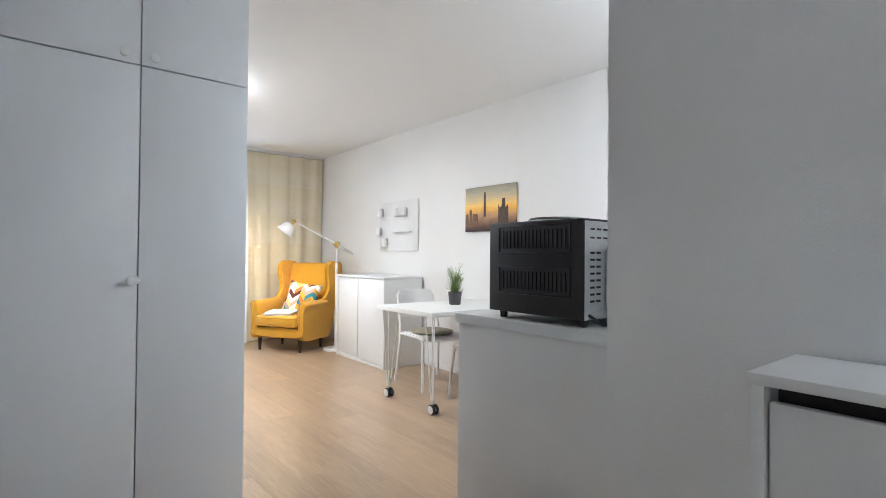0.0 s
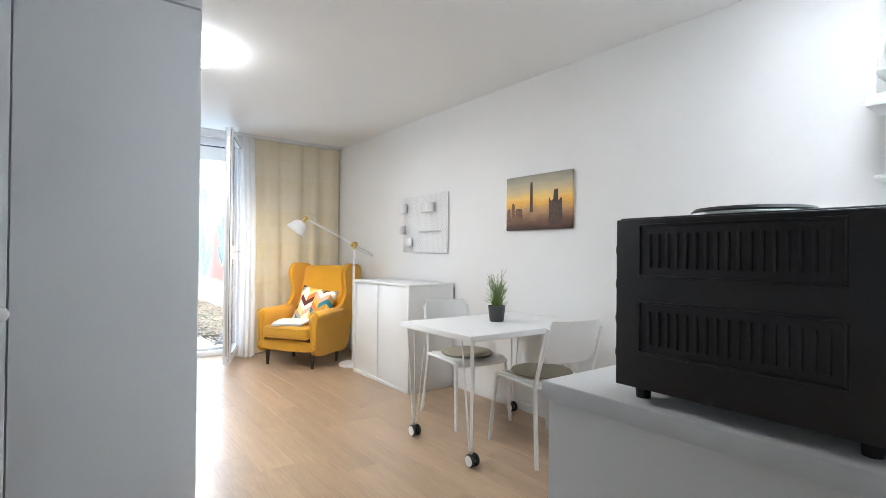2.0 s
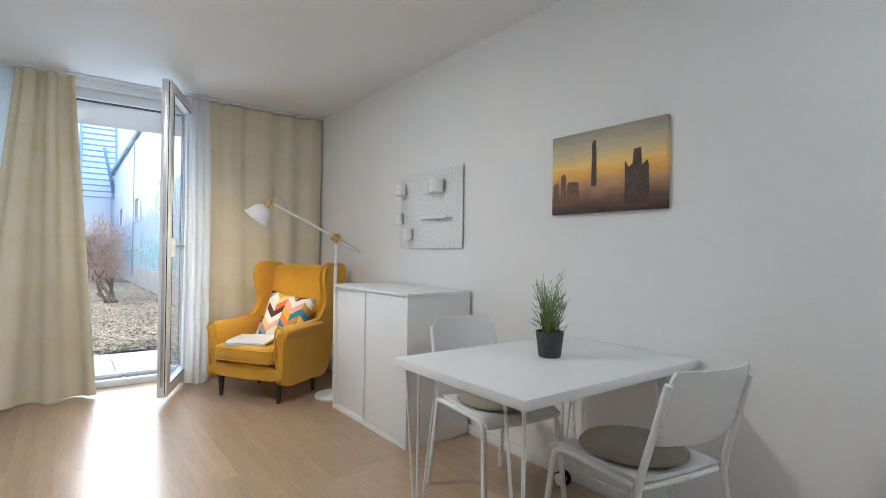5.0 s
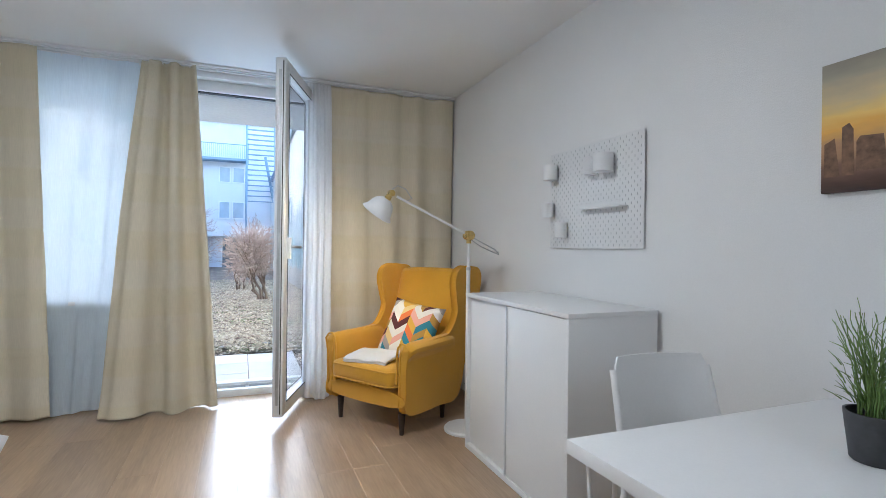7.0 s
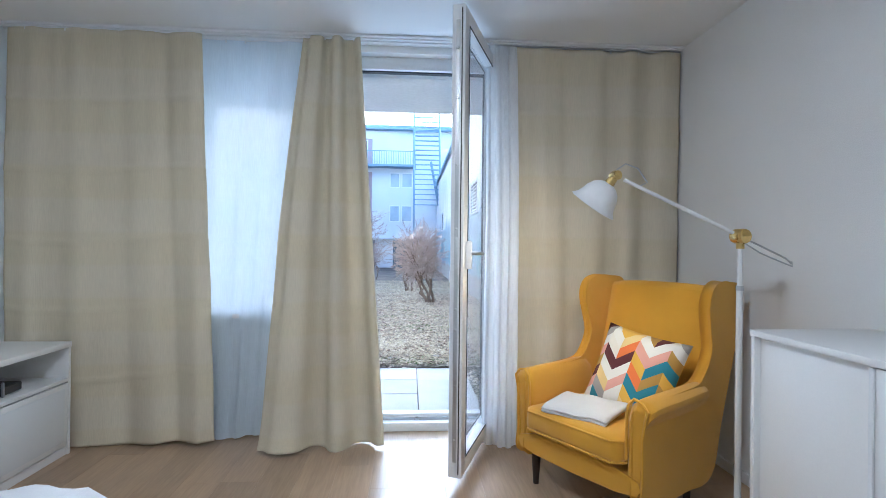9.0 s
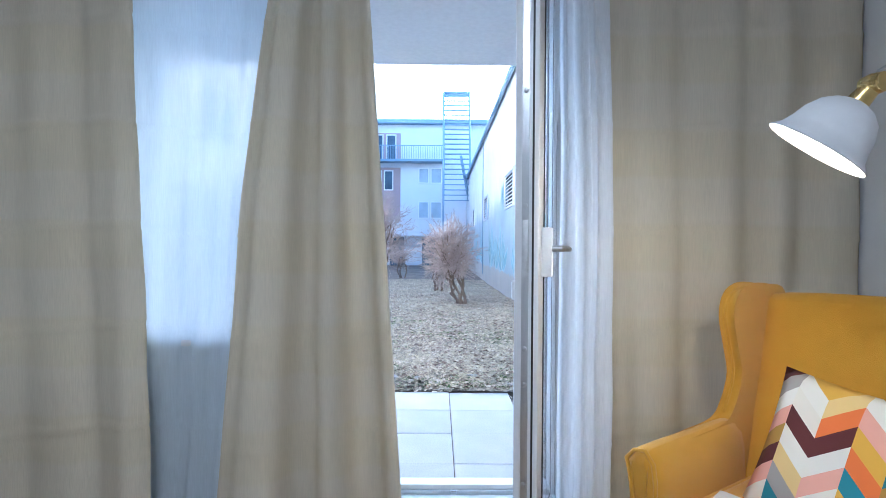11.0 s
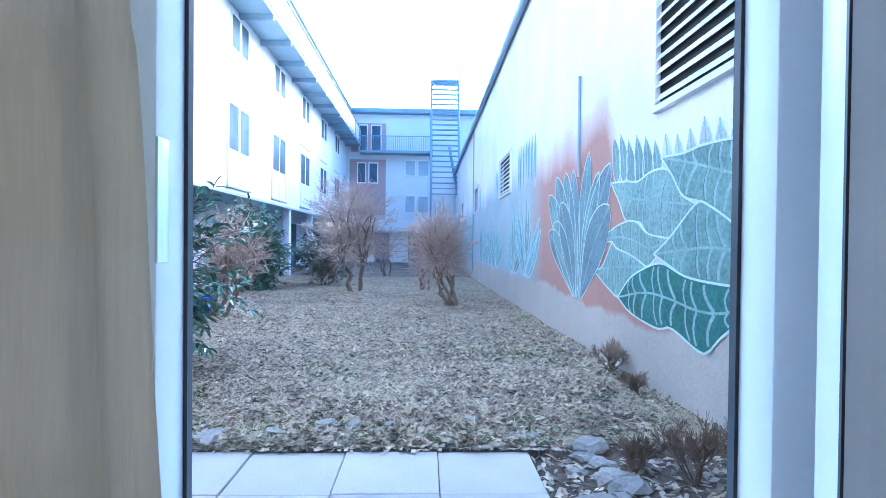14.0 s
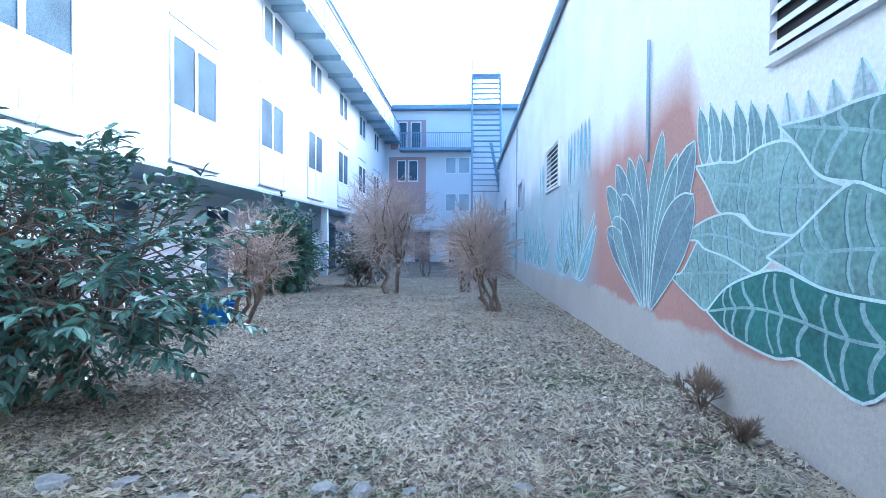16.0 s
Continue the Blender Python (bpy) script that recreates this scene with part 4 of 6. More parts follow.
# stacking chairs
def stacking_chair(m):
    ch = thing("chair", "white stacking chair with olive round seat pad", "chair", m, group="chairs at the table")
    # seat shell, front at +y
    bm = bmesh.new()
    n = 10
    rings = []
    for v, y in enumerate([-0.19 + 0.41 * k / n for k in range(n + 1)]):
        hw = 0.185 + 0.02 * (y + 0.19) / 0.41
        drop = 0.028 * max(0, (y - 0.13) / 0.09) ** 2
        top = [(hw * (2 * i / 8 - 1), y, 0.455 - drop - 0.010 * (1 - (2 * i / 8 - 1) ** 2) + 0.004) for i in range(9)]
        rings.append(top + [(x, yy, z - 0.014) for x, yy, z in reversed(top)])
    part("seat", loft(bm, rings), LACQ, ch, smooth=60)
    # curved back
    rings = []
    for k in range(9):
        z = 0.575 + 0.245 * k / 8
        yb = -0.205 - 0.30 * (z - 0.46)
        hw = 0.19 - 0.012 * (k / 8)
        if k == 8:
            hw -= 0.012
        if k == 0:
            hw -= 0.03
        front = [(hw * (2 * i / 10 - 1), yb - 0.035 * (1 - (2 * i / 10 - 1) ** 2), z) for i in range(11)]
        rings.append(front + [(x, y - 0.010, zz) for x, y, zz in reversed(front)])
    part("backrest", loft(bmesh.new(), rings), LACQ, ch, smooth=60)
    for s in (-1, 1):
        part("back_leg", tube(bmesh.new(), [(s * 0.225, -0.265, 0.0), (s * 0.212, -0.235, 0.22), (s * 0.203, -0.212, 0.42), (s * 0.198, -0.226, 0.50), (s * 0.190, -0.274, 0.66), (s * 0.186, -0.309, 0.78)], 0.0125, 10), WHITEMETAL, ch)
        part("front_leg", tube(bmesh.new(), [(s * 0.225, 0.235, 0.0), (s * 0.214, 0.21, 0.25), (s * 0.206, 0.195, 0.38), (s * 0.203, 0.185, 0.415), (s * 0.201, 0.16, 0.432), (s * 0.200, 0.10, 0.437), (s * 0.2, -0.20, 0.437)], 0.0125, 10), WHITEMETAL, ch)
        for z in (0.615, 0.65):
            part("bolt", lathe(bmesh.new(), [(0, 0), (0.005, 0), (0.004, 0.003), (0, 0.003)], 10, pose(s * 0.178, -0.205 - 0.3 * (z - 0.46) - 0.012, z, 90, 0, 0)), METAL, ch)
    part("cross_bar", tube(bmesh.new(), [(-0.2, -0.195, 0.428), (-0.1, -0.2, 0.426), (0.1, -0.2, 0.426), (0.2, -0.195, 0.428)], 0.009, 8), WHITEMETAL, ch)
    return ch


def seat_pad(m):
    bm = lathe(bmesh.new(), [(0, 0), (0.14, 0.0), (0.178, 0.004), (0.188, 0.012), (0.18, 0.022), (0.14, 0.03), (0, 0.033)], 36)
    for v in bm.verts:
        v.co.y *= 0.98 if v.co.y > 0 else 1.05
    return solo("seat_pad", bm, CUSHION, "olive-grey round seat pad on chair", "cushion", m, group="seat pads on the chairs", smooth=180)


CH = [pose(2.845, 3.02, 0, 0, 0, -11), pose(2.84, 3.74, 0, 0, 0, 173)]
c1 = stacking_chair(CH[0])
copy_thing(c1, CH[1])
p1 = seat_pad(CH[0] @ pose(0, 0.005, 0.4565))
copy_thing(p1, CH[1] @ pose(0, 0.005, 0.4565))

# potted grass
pp = thing("potted_plant", "small green curly grass in dark grey pot", "plant", pose(2.79, 3.37, TZ))
part("pot", lathe(bmesh.new(), [(0, 0.0), (0.042, 0.0), (0.046, 0.004), (0.058, 0.105), (0.053, 0.105), (0.05, 0.085), (0, 0.085)], 32), POT, pp)
part("soil", lathe(bmesh.new(), [(0.05, 0.086), (0.03, 0.089), (0, 0.09)], 16), SOIL, pp)
rnd = random.Random(12)
bm = bmesh.new()
for i in range(85):
    a, r = rnd.uniform(0, 6.28), rnd.uniform(0, 0.035)
    x, y = r * math.cos(a), r * math.sin(a)
    hgt = rnd.uniform(0.08, 0.23) if i % 4 else rnd.uniform(0.16, 0.27)
    lean, cu, f1 = rnd.uniform(0.05, 0.32), rnd.uniform(0.004, 0.014), rnd.uniform(20, 55)
    pts = []
    for k in range(13):
        u = k / 12
        pts.append((x + math.cos(a) * lean * hgt * u * u + cu * math.sin(f1 * u * 0.4 + a) * u, y + math.sin(a) * lean * hgt * u * u + cu * math.cos(f1 * u * 0.4) * u, 0.085 + hgt * u))
    tube(bm, pts, 0.0016, 4, 0.0007)
for i in range(130):
    a, r, z = rnd.uniform(0, 6.28), rnd.uniform(0.01, 0.06), rnd.uniform(0.1, 0.24)
    p = Vector((r * math.cos(a), r * math.sin(a), z))
    d = Vector((math.cos(a) * 0.5, math.sin(a) * 0.5, rnd.uniform(0.2, 1))).normalized()
    tube(bm, [p, p + d * 0.02 + Vector((0.004, 0, 0)), p + d * 0.038], 0.0018, 3, 0.0005)
part("grass", bm, LEAFG, pp, smooth=180)

# canvas picture
PY0, PY1, PZ0, PZ1 = 3.13, 3.77, 1.368, 1.776


def skyline_mat():
    m = bpy.data.materials.new("sunset_print")
    m.use_nodes = True
    n, l = m.node_tree.nodes, m.node_tree.links
    b = n["Principled BSDF"]
    b.inputs["Roughness"].default_value = 0.6
    co, sp = n.new("ShaderNodeTexCoord"), n.new("ShaderNodeSeparateXYZ")
    l.new(co.outputs["Object"], sp.inputs[0])
    nz = n.new("ShaderNodeTexNoise")
    mp = n.new("ShaderNodeMapping")
    mp.inputs["Scale"].default_value = (1, 4, 14)
    l.new(co.outputs["Object"], mp.inputs[0])
    l.new(mp.outputs[0], nz.inputs[0])
    nz.inputs["Scale"].default_value, nz.inputs["Detail"].default_value = 1.6, 6
    ad_ = n.new("ShaderNodeMath")
    ad_.operation = 'MULTIPLY_ADD'
    l.new(nz.outputs[0], ad_.inputs[0])
    ad_.inputs[1].default_value = 0.09
    l.new(sp.outputs[2], ad_.inputs[2])
    rg = n.new("ShaderNodeMapRange")
    rg.inputs[1].default_value, rg.inputs[2].default_value = 0.045, 0.455
    l.new(ad_.outputs[0], rg.inputs[0])
    rp = n.new("ShaderNodeValToRGB")
    for i, (p, c) in enumerate(((0, (0.05, 0.025, 0.018)), (0.18, (0.19, 0.10, 0.06)), (0.34, (0.50, 0.28, 0.13)), (0.48, (0.85, 0.47, 0.08)), (0.58, (0.90, 0.62, 0.17)), (0.72, (0.64, 0.51, 0.28)), (0.86, (0.44, 0.39, 0.28)), (1, (0.31, 0.285, 0.225)))):
        e = rp.color_ramp.elements[i] if i < 2 else rp.color_ramp.elements.new(p)
        e.position, e.color = p, (*c, 1)
    l.new(rg.outputs[0], rp.inputs[0])
    l.new(rp.outputs[0], b.inputs["Base Color"])
    return m


pc = thing("canvas_picture", "canvas print of city towers in orange mist", "picture", pose(XR, PY0, PZ0))
part("canvas", boxes((-0.024, -0.002, 0, PY1 - PY0, 0, PZ1 - PZ0), bevel=0.002), skyline_mat(), pc)
TOWER = mat("printed_tower", (0.075, 0.042, 0.026), 0.6, var=0.3, scale=20, fine=60, bump=0)
FAR_TOWER = mat("printed_far_tower", (0.17, 0.09, 0.045), 0.6, var=0.3, scale=20, fine=60, bump=0)
for pts, mt in ((((0.36, 0.13), (0.392, 0.13), (0.389, 0.33), (0.384, 0.355), (0.366, 0.355), (0.362, 0.30)), TOWER),
                (((0.115, 0.03), (0.205, 0.03), (0.205, 0.235), (0.185, 0.20), (0.165, 0.215), (0.16, 0.28), (0.122, 0.285), (0.118, 0.2)), TOWER),
                (((0.08, 0.03), (0.118, 0.03), (0.118, 0.20), (0.092, 0.225), (0.084, 0.2)), TOWER),
                (((0.46, 0.06), (0.54, 0.06), (0.54, 0.15), (0.53, 0.165), (0.47, 0.16)), FAR_TOWER),
                (((0.545, 0.05), (0.58, 0.05), (0.58, 0.2), (0.56, 0.21), (0.548, 0.19)), FAR_TOWER),
                (((0.585, 0.05), (0.63, 0.05), (0.63, 0.155), (0.6, 0.17)), FAR_TOWER)):
    bm = bmesh.new()
    bm.faces.new([bm.verts.new((-0.0243, y, z)) for y, z in pts])
    part("printed_tower", bm, mt, pc, "dark printed tower", smooth=None)

# tv bench with a set-top box
tvb = thing("tv_bench", "white low tv bench with open shelf", "tv bench", pose(0, 0, 0))
BX0, BX1, BY0, BY1, BZ = XL + 0.02, -0.415, 5.42, 6.72, 0.645
part("top", boxes((BX0, BX1 + 0.006, BY0, BY1, BZ - 0.03, BZ), bevel=0.002), LACQ, tvb)
part("shelf", boxes((BX0, BX1, BY0 + 0.02, BY1 - 0.02, 0.42, 0.44), bevel=0.0015), LACQ, tvb)
for y0 in (BY0, BY1 - 0.0195):
    part("side_panel", boxes((BX0, BX1, y0, y0 + 0.0195, 0, BZ - 0.0305), bevel=0.0015), LACQ, tvb)
part("back_panel", boxes((BX0, BX0 + 0.008, BY0 + 0.02, BY1 - 0.02, 0.05, BZ - 0.031)), LACQ, tvb, smooth=None)
part("plinth", boxes((BX0 + 0.01, BX1 - 0.012, BY0 + 0.02, BY1 - 0.02, 0, 0.048)), LACQ, tvb, smooth=None)
for y0, y1 in ((BY0 + 0.022, 6.055), (6.085, BY1 - 0.022)):
    part("door", boxes((BX1 - 0.02, BX1 - 0.002, y0, y1, 0.055, 0.412), bevel=0.002), LACQ, tvb)
    part("door_inlay", boxes((BX1 - 0.0019, BX1 + 0.002, y0 + 0.03, y1 - 0.03, 0.085, 0.385), bevel=0.0015), LAMI, tvb)
part("divider", boxes((BX0 + 0.01, BX1, 6.057, 6.083, 0.05, 0.4195), bevel=0.001), LACQ, tvb)
stb = thing("set_top_box", "flat black receiver box on the bench shelf", "receiver", pose(-0.60, 6.28, 0.44, 0, 0, 4))
part("case", boxes((-0.12, 0.12, -0.17, 0.17, 0.004, 0.048), bevel=0.004), RUBBER, stb)
part("front_strip", boxes((0.1201, 0.122, -0.165, 0.165, 0.012, 0.04)), BLACK, stb, "glossy black front", smooth=None)
part("stand", boxes((0.118, 0.132, 0.02, 0.03, 0.0, 0.075), bevel=0.003), METAL, stb, "upright silver stand")

# bed
bed = thing("bed", "bed with white cover and pale blue sheet", "bed", pose(-0.15, 4.34, 0))
part("frame", boxes((-0.72, 0.70, -1.0, 0.98, 0.12, 0.28), bevel=0.01), LACQ, bed)
for x in (-0.66, 0.64):
    for y in (-0.94, 0.92):
        part("leg", boxes((x - 0.03, x + 0.03, y - 0.03, y + 0.03, 0, 0.1195), bevel=0.004), LACQ, bed)
part("mattress", boxes((-0.71, 0.69, -0.99, 0.97, 0.281, 0.43), bevel=0.04), BLUECLOTH, bed, "pale blue fitted sheet")
bm = bmesh.new()
n = 40
g = []
for i in range(n + 1):
    row = []
    for j in range(n + 1):
        u, v = -0.77 + 1.54 * i / n, -0.95 + 2.02 * j / n
        z = 0.455 + 0.012 * math.sin(9 * u + 3 * v) + 0.01 * math.sin(14 * v - 5 * u) + 0.006 * math.sin(31 * u + 17 * v)
        ov_ = max(0, abs(u + 0.01) - 0.71, v - 1.0)
        z -= ov_ * (1.6 + 0.5 * math.sin(25 * v + 20 * u))
        row.append(bm.verts.new((u, v, z)))
    g.append(row)
for i in range(n):
    for j in range(n):
        bm.faces.new((g[i][j], g[i + 1][j], g[i + 1][j + 1], g[i][j + 1]))
dv = part("duvet", bm, BEDDING, bed, "rumpled white cover", smooth=180)
dv.modifiers.new("thick", 'SOLIDIFY').thickness = 0.025

# ---- courtyard ----
def facade_mat(name, low, mid, high, z_low, z_high):
    """Painted plaster: a bare plinth, a ground colour with worn uneven edges, a pale top put in for glare."""
    m = mat(name, high, 0.85, var=0.075, scale=1.1, fine=45, bump=0.6)
    n, l = m.node_tree.nodes, m.node_tree.links
    hs = next(k for k in n if k.bl_idname == "ShaderNodeHueSaturation")
    co, sp = n.new("ShaderNodeTexCoord"), n.new("ShaderNodeSeparateXYZ")
    l.new(co.outputs["Object"], sp.inputs[0])
    no, n2 = n.new("ShaderNodeTexNoise"), n.new("ShaderNodeTexNoise")
    no.inputs["Scale"].default_value, no.inputs["Detail"].default_value = 1.3, 8
    n2.inputs["Scale"].default_value, n2.inputs["Detail"].default_value = 0.55, 5
    mp = n.new("ShaderNodeMapping")
    mp.inputs["Scale"].default_value = (1, 1.6, 0.35)
    l.new(co.outputs["Object"], mp.inputs[0])
    l.new(co.outputs["Object"], no.inputs[0])
    l.new(mp.outputs[0], n2.inputs[0])
    mixes, edges = [], []
    for noise_out, amount, z, wide in ((no.outputs[0], 0.5, z_low, 0.05), (n2.outputs[0], 1.1, z_high, 0.6)):
        a = n.new("ShaderNodeMath")
        edges.append(a)
        a.operation = 'MULTIPLY_ADD'
        l.new(noise_out, a.inputs[0])
        a.inputs[1].default_value = amount
        l.new(sp.outputs[2], a.inputs[2])
        r = n.new("ShaderNodeMapRange")
        r.inputs[1].default_value, r.inputs[2].default_value = z + amount * 0.5 - wide / 2, z + amount * 0.5 + wide / 2
        l.new(a.outputs[0], r.inputs[0])
        x = n.new("ShaderNodeMix")
        x.data_type = 'RGBA'
        l.new(r.outputs[0], x.inputs["Factor"])
        mixes.append(x)
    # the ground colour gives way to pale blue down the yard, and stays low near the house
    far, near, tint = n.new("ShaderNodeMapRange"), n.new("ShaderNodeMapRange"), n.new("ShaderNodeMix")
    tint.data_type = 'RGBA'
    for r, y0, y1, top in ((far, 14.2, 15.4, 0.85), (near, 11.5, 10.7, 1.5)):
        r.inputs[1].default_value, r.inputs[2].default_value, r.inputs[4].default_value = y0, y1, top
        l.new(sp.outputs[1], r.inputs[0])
    lift = n.new("ShaderNodeMath")
    rise, low_z = n.new("ShaderNodeMapRange"), n.new("ShaderNodeMath")
    rise.inputs[1].default_value, rise.inputs[2].default_value, rise.inputs[4].default_value = 9.9, 8.8, -0.28
    l.new(sp.outputs[1], rise.inputs[0])
    l.new(sp.outputs[2], low_z.inputs[0])
    l.new(rise.outputs[0], low_z.inputs[1])
    l.new(low_z.outputs[0], edges[0].inputs[2])
    l.new(sp.outputs[2], lift.inputs[0])
    l.new(near.outputs[0], lift.inputs[1])
    l.new(lift.outputs[0], a.inputs[2])
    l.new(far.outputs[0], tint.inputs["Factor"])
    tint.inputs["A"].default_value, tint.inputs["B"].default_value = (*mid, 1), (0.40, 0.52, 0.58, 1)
    mixes[0].inputs["A"].default_value = (*low, 1)
    l.new(tint.outputs["Result"], mixes[0].inputs["B"])
    l.new(mixes[0].outputs["Result"], mixes[1].inputs["A"])
    # sun glare over the upper mural is put into this pale colour
    mixes[1].inputs["B"].default_value = (*high, 1)
    l.new(mixes[1].outputs["Result"], hs.inputs["Color"])
    return m


PLASTER = mat("white_plaster_facade", (0.72, 0.73, 0.75), 0.85, var=0.04, scale=0.7, fine=30, bump=0.2)
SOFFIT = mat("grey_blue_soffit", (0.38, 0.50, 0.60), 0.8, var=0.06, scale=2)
STEEL = mat("galvanised_steel_paint", (0.24, 0.33, 0.41), 0.5, var=0.08, scale=5)
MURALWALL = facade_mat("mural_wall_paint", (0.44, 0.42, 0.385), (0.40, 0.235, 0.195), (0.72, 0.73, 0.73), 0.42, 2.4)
SLAB = mat("concrete_paving", (0.54, 0.53, 0.50), 0.8, var=0.09, scale=4, fine=90, bump=0.4, objrand=0.5)
EARTH = mat("dry_earth_and_litter", (0.17, 0.14, 0.105), 0.95, var=0.32, scale=1.6, fine=55, bump=0.9)
STRAW = mat("dry_grass", (0.50, 0.435, 0.295), 0.8, var=0.25, scale=3, fine=20, bump=0, island=0.9)
LITTER = mat("dead_leaves", (0.45, 0.40, 0.32), 0.7, var=0.45, scale=3, fine=20, bump=0, island=1.3)
BROWN = mat("brown_leaf_litter", (0.21, 0.145, 0.11), 0.7, var=0.4, scale=3, fine=20, bump=0, island=1.0)
WEED = mat("low_green_weeds", (0.12, 0.16, 0.06), 0.7, var=0.25, scale=3, fine=20, bump=0, island=0.8)
ROCK = mat("pale_limestone", (0.34, 0.33, 0.31), 0.85, var=0.14, scale=7, fine=50, bump=0.8)
BARK = mat("grey_brown_bark", (0.20, 0.145, 0.10), 0.85, var=0.22, scale=9, fine=70, bump=0.6)
TWIG = mat("pale_brown_twigs", (0.44, 0.355, 0.30), 0.8, var=0.2, scale=5, fine=30, bump=0)
PALELEAF = mat("grey_green_leaves", (0.17, 0.20, 0.15), 0.5, var=0.3, scale=3, fine=20, bump=0, island=0.9)
HOLLY = mat("glossy_dark_leaves", (0.135, 0.23, 0.165), 0.2, var=0.3, scale=3, fine=20, bump=0, island=0.9)
WINGLASS = mat("dark_window_glass", (0.10, 0.14, 0.18), 0.7, var=0.25, scale=1.1, bump=0, spec=0.03)
# glare that washes out the far panes is put into this pale colour
PALEGLASS = mat("glare_pale_window_glass", (0.42, 0.48, 0.53), 0.5, var=0.15, scale=1.5, bump=0, spec=0.1)
BLUETUB = mat("blue_plastic", (0.02, 0.13, 0.42), 0.45, var=0.08)
TERRA = mat("terracotta", (0.42, 0.15, 0.07), 0.8, var=0.1)


def gz(x, y):
    """Height of the ground."""
    if y < 9.25:
        return -0.16 if y > 7.2 else -0.4
    t = min(1.0, (y - 9.25) / 14)
    lip = 0.045 * max(0.0, 1 - (y - 9.25) / 0.5)
    return -0.072 - lip - 0.20 * t + 0.022 * noise.noise((x * 1.1, y * 1.1, 0)) + 0.012 * noise.noise((x * 4, y * 4, 3))


axx = [-400, -120, -40, -15, -9] + [-6.5 + 0.16 * i for i in range(63)] + [4.5, 9, 15, 40, 120, 400]
axy = [-400, -120, -40, -10, 0, 6.9, 7.22] + [7.24, 8.3, 9.22] + [9.26 + 0.16 * i for i in range(95)] + [25 + i for i in range(18)] + [48, 60, 120, 400]
bm = bmesh.new()
gv = [[bm.verts.new((x, y, gz(x, y))) for y in axy] for x in axx]
for i in range(len(axx) - 1):
    for j in range(len(axy) - 1):
        bm.faces.new((gv[i][j], gv[i + 1][j], gv[i + 1][j + 1], gv[i][j + 1]))
solo("ground", bm, EARTH, "dry winter ground with leaf litter and grass", "ground", kind="structure", smooth=180)


def scatter(name, label, category, material, count, region, size, flat, seed, bare=-9.0):
    """Thin blades or curled leaves strewn over the ground, joined."""
    r = np.random.default_rng(seed)
    x0, x1, y0, y1 = region
    verts, faces = [], []
    for _ in range(count):
        x, y = x0 + (x1 - x0) * r.random(), y0 + (y1 - y0) * r.random() ** 1.7
        if noise.noise((x * 0.9, y * 0.9, seed * 7.3)) + 0.5 * noise.noise((x * 3.1, y * 3.1, seed)) < bare + 0.45 * max(0.0, 1 - (y - 9.3) / 1.6) * (not flat):
            continue
        z = gz(x, y)
        a, s = r.random() * 6.283, size * (0.5 + r.random())
        c, d = math.cos(a), math.sin(a)
        k = len(verts)
        if flat:
            w, up, t = s * 0.6, s * (0.1 + 0.7 * r.random()), (r.random() - 0.5) * s
            verts += [(x, y, z + 0.004), (x + c * s - d * w * 0.5, y + d * s + c * w * 0.5, z + up), (x + c * s * 1.7, y + d * s * 1.7, z + 0.006 + up * 0.5), (x + c * s + d * w * 0.5, y + d * s - c * w * 0.5, z + 0.006 + abs(t) * 0.4)]
            faces.append((k, k + 1, k + 2, k + 3))
        else:
            h, w = s * (0.35 + 0.65 * r.random()), 0.0032 + 0.002 * r.random()
            verts += [(x - d * w, y + c * w, z), (x + d * w, y - c * w, z), (x + c * s, y + d * s, z + h * 0.55)]
            faces.append((k, k + 1, k + 2))
    me = bpy.data.meshes.new(name)
    me.from_pydata(verts, [], faces)
    me.materials.append(material)
    return tagged(new(name, me), label, category, kind="stuff")


scatter("dry_grass", "matted dry straw-coloured grass over the yard", "grass", STRAW, 170000, (-4.6, 3.35, 9.3, 26), 0.07, False, 1, -2.0)
scatter("dead_leaves", "pale dead leaves strewn over the yard", "leaves", LITTER, 52000, (-4.2, 3.35, 9.3, 22), 0.026, True, 2, -0.6)
scatter("brown_leaves", "curled brown leaves lying among the grass", "leaves", BROWN, 30000, (-4.2, 3.35, 9.3, 19), 0.028, True, 8, -0.3)
scatter("green_weeds", "low green weeds near the paving", "weeds", WEED, 20000, (-2.6, 3.3, 9.3, 15), 0.027, True, 3, 0.18)
scatter("dead_leaves", "pale dead leaves gathered along the stones", "leaves", LITTER, 3200, (-2.4, 2.2, 9.255, 9.5), 0.034, True, 7)
scatter("dead_leaves", "brown leaves and litter along the paving edge", "leaves", LITTER, 2600, (2.15, 3.36, 7.6, 9.4), 0.035, True, 5)

# loose stones along the paving edge
rnd = random.Random(31)


def stone(x, y, s):
    bm = bmesh.new()
    bmesh.ops.create_icosphere(bm, subdivisions=2, radius=1)
    o = rnd.random() * 50
    for v in bm.verts:
        k = 1 + 0.6 * noise.noise(v.co * 1.5 + Vector((o, 0, 0)))
        v.co = Vector((v.co.x * s * k * 1.15, v.co.y * s * 0.75 * k, min(0.62, max(-0.4, v.co.z)) * s * 0.5 * k))
    solo("stone", bm, ROCK, "pale rough limestone lying by the paving", "stone", pose(x, y, (gz(x, y) if y > 9.25 else -0.15) + s * 0.14, 0, 0, rnd.uniform(0, 360)), group="stones along the paving", smooth=20)


for i in range(19):
    stone(-1.3 + i * 0.19 + rnd.uniform(-0.12, 0.12), 9.34 + rnd.uniform(-0.03, 0.30), rnd.choice((0.03, 0.045, 0.06, 0.09, 0.12)))
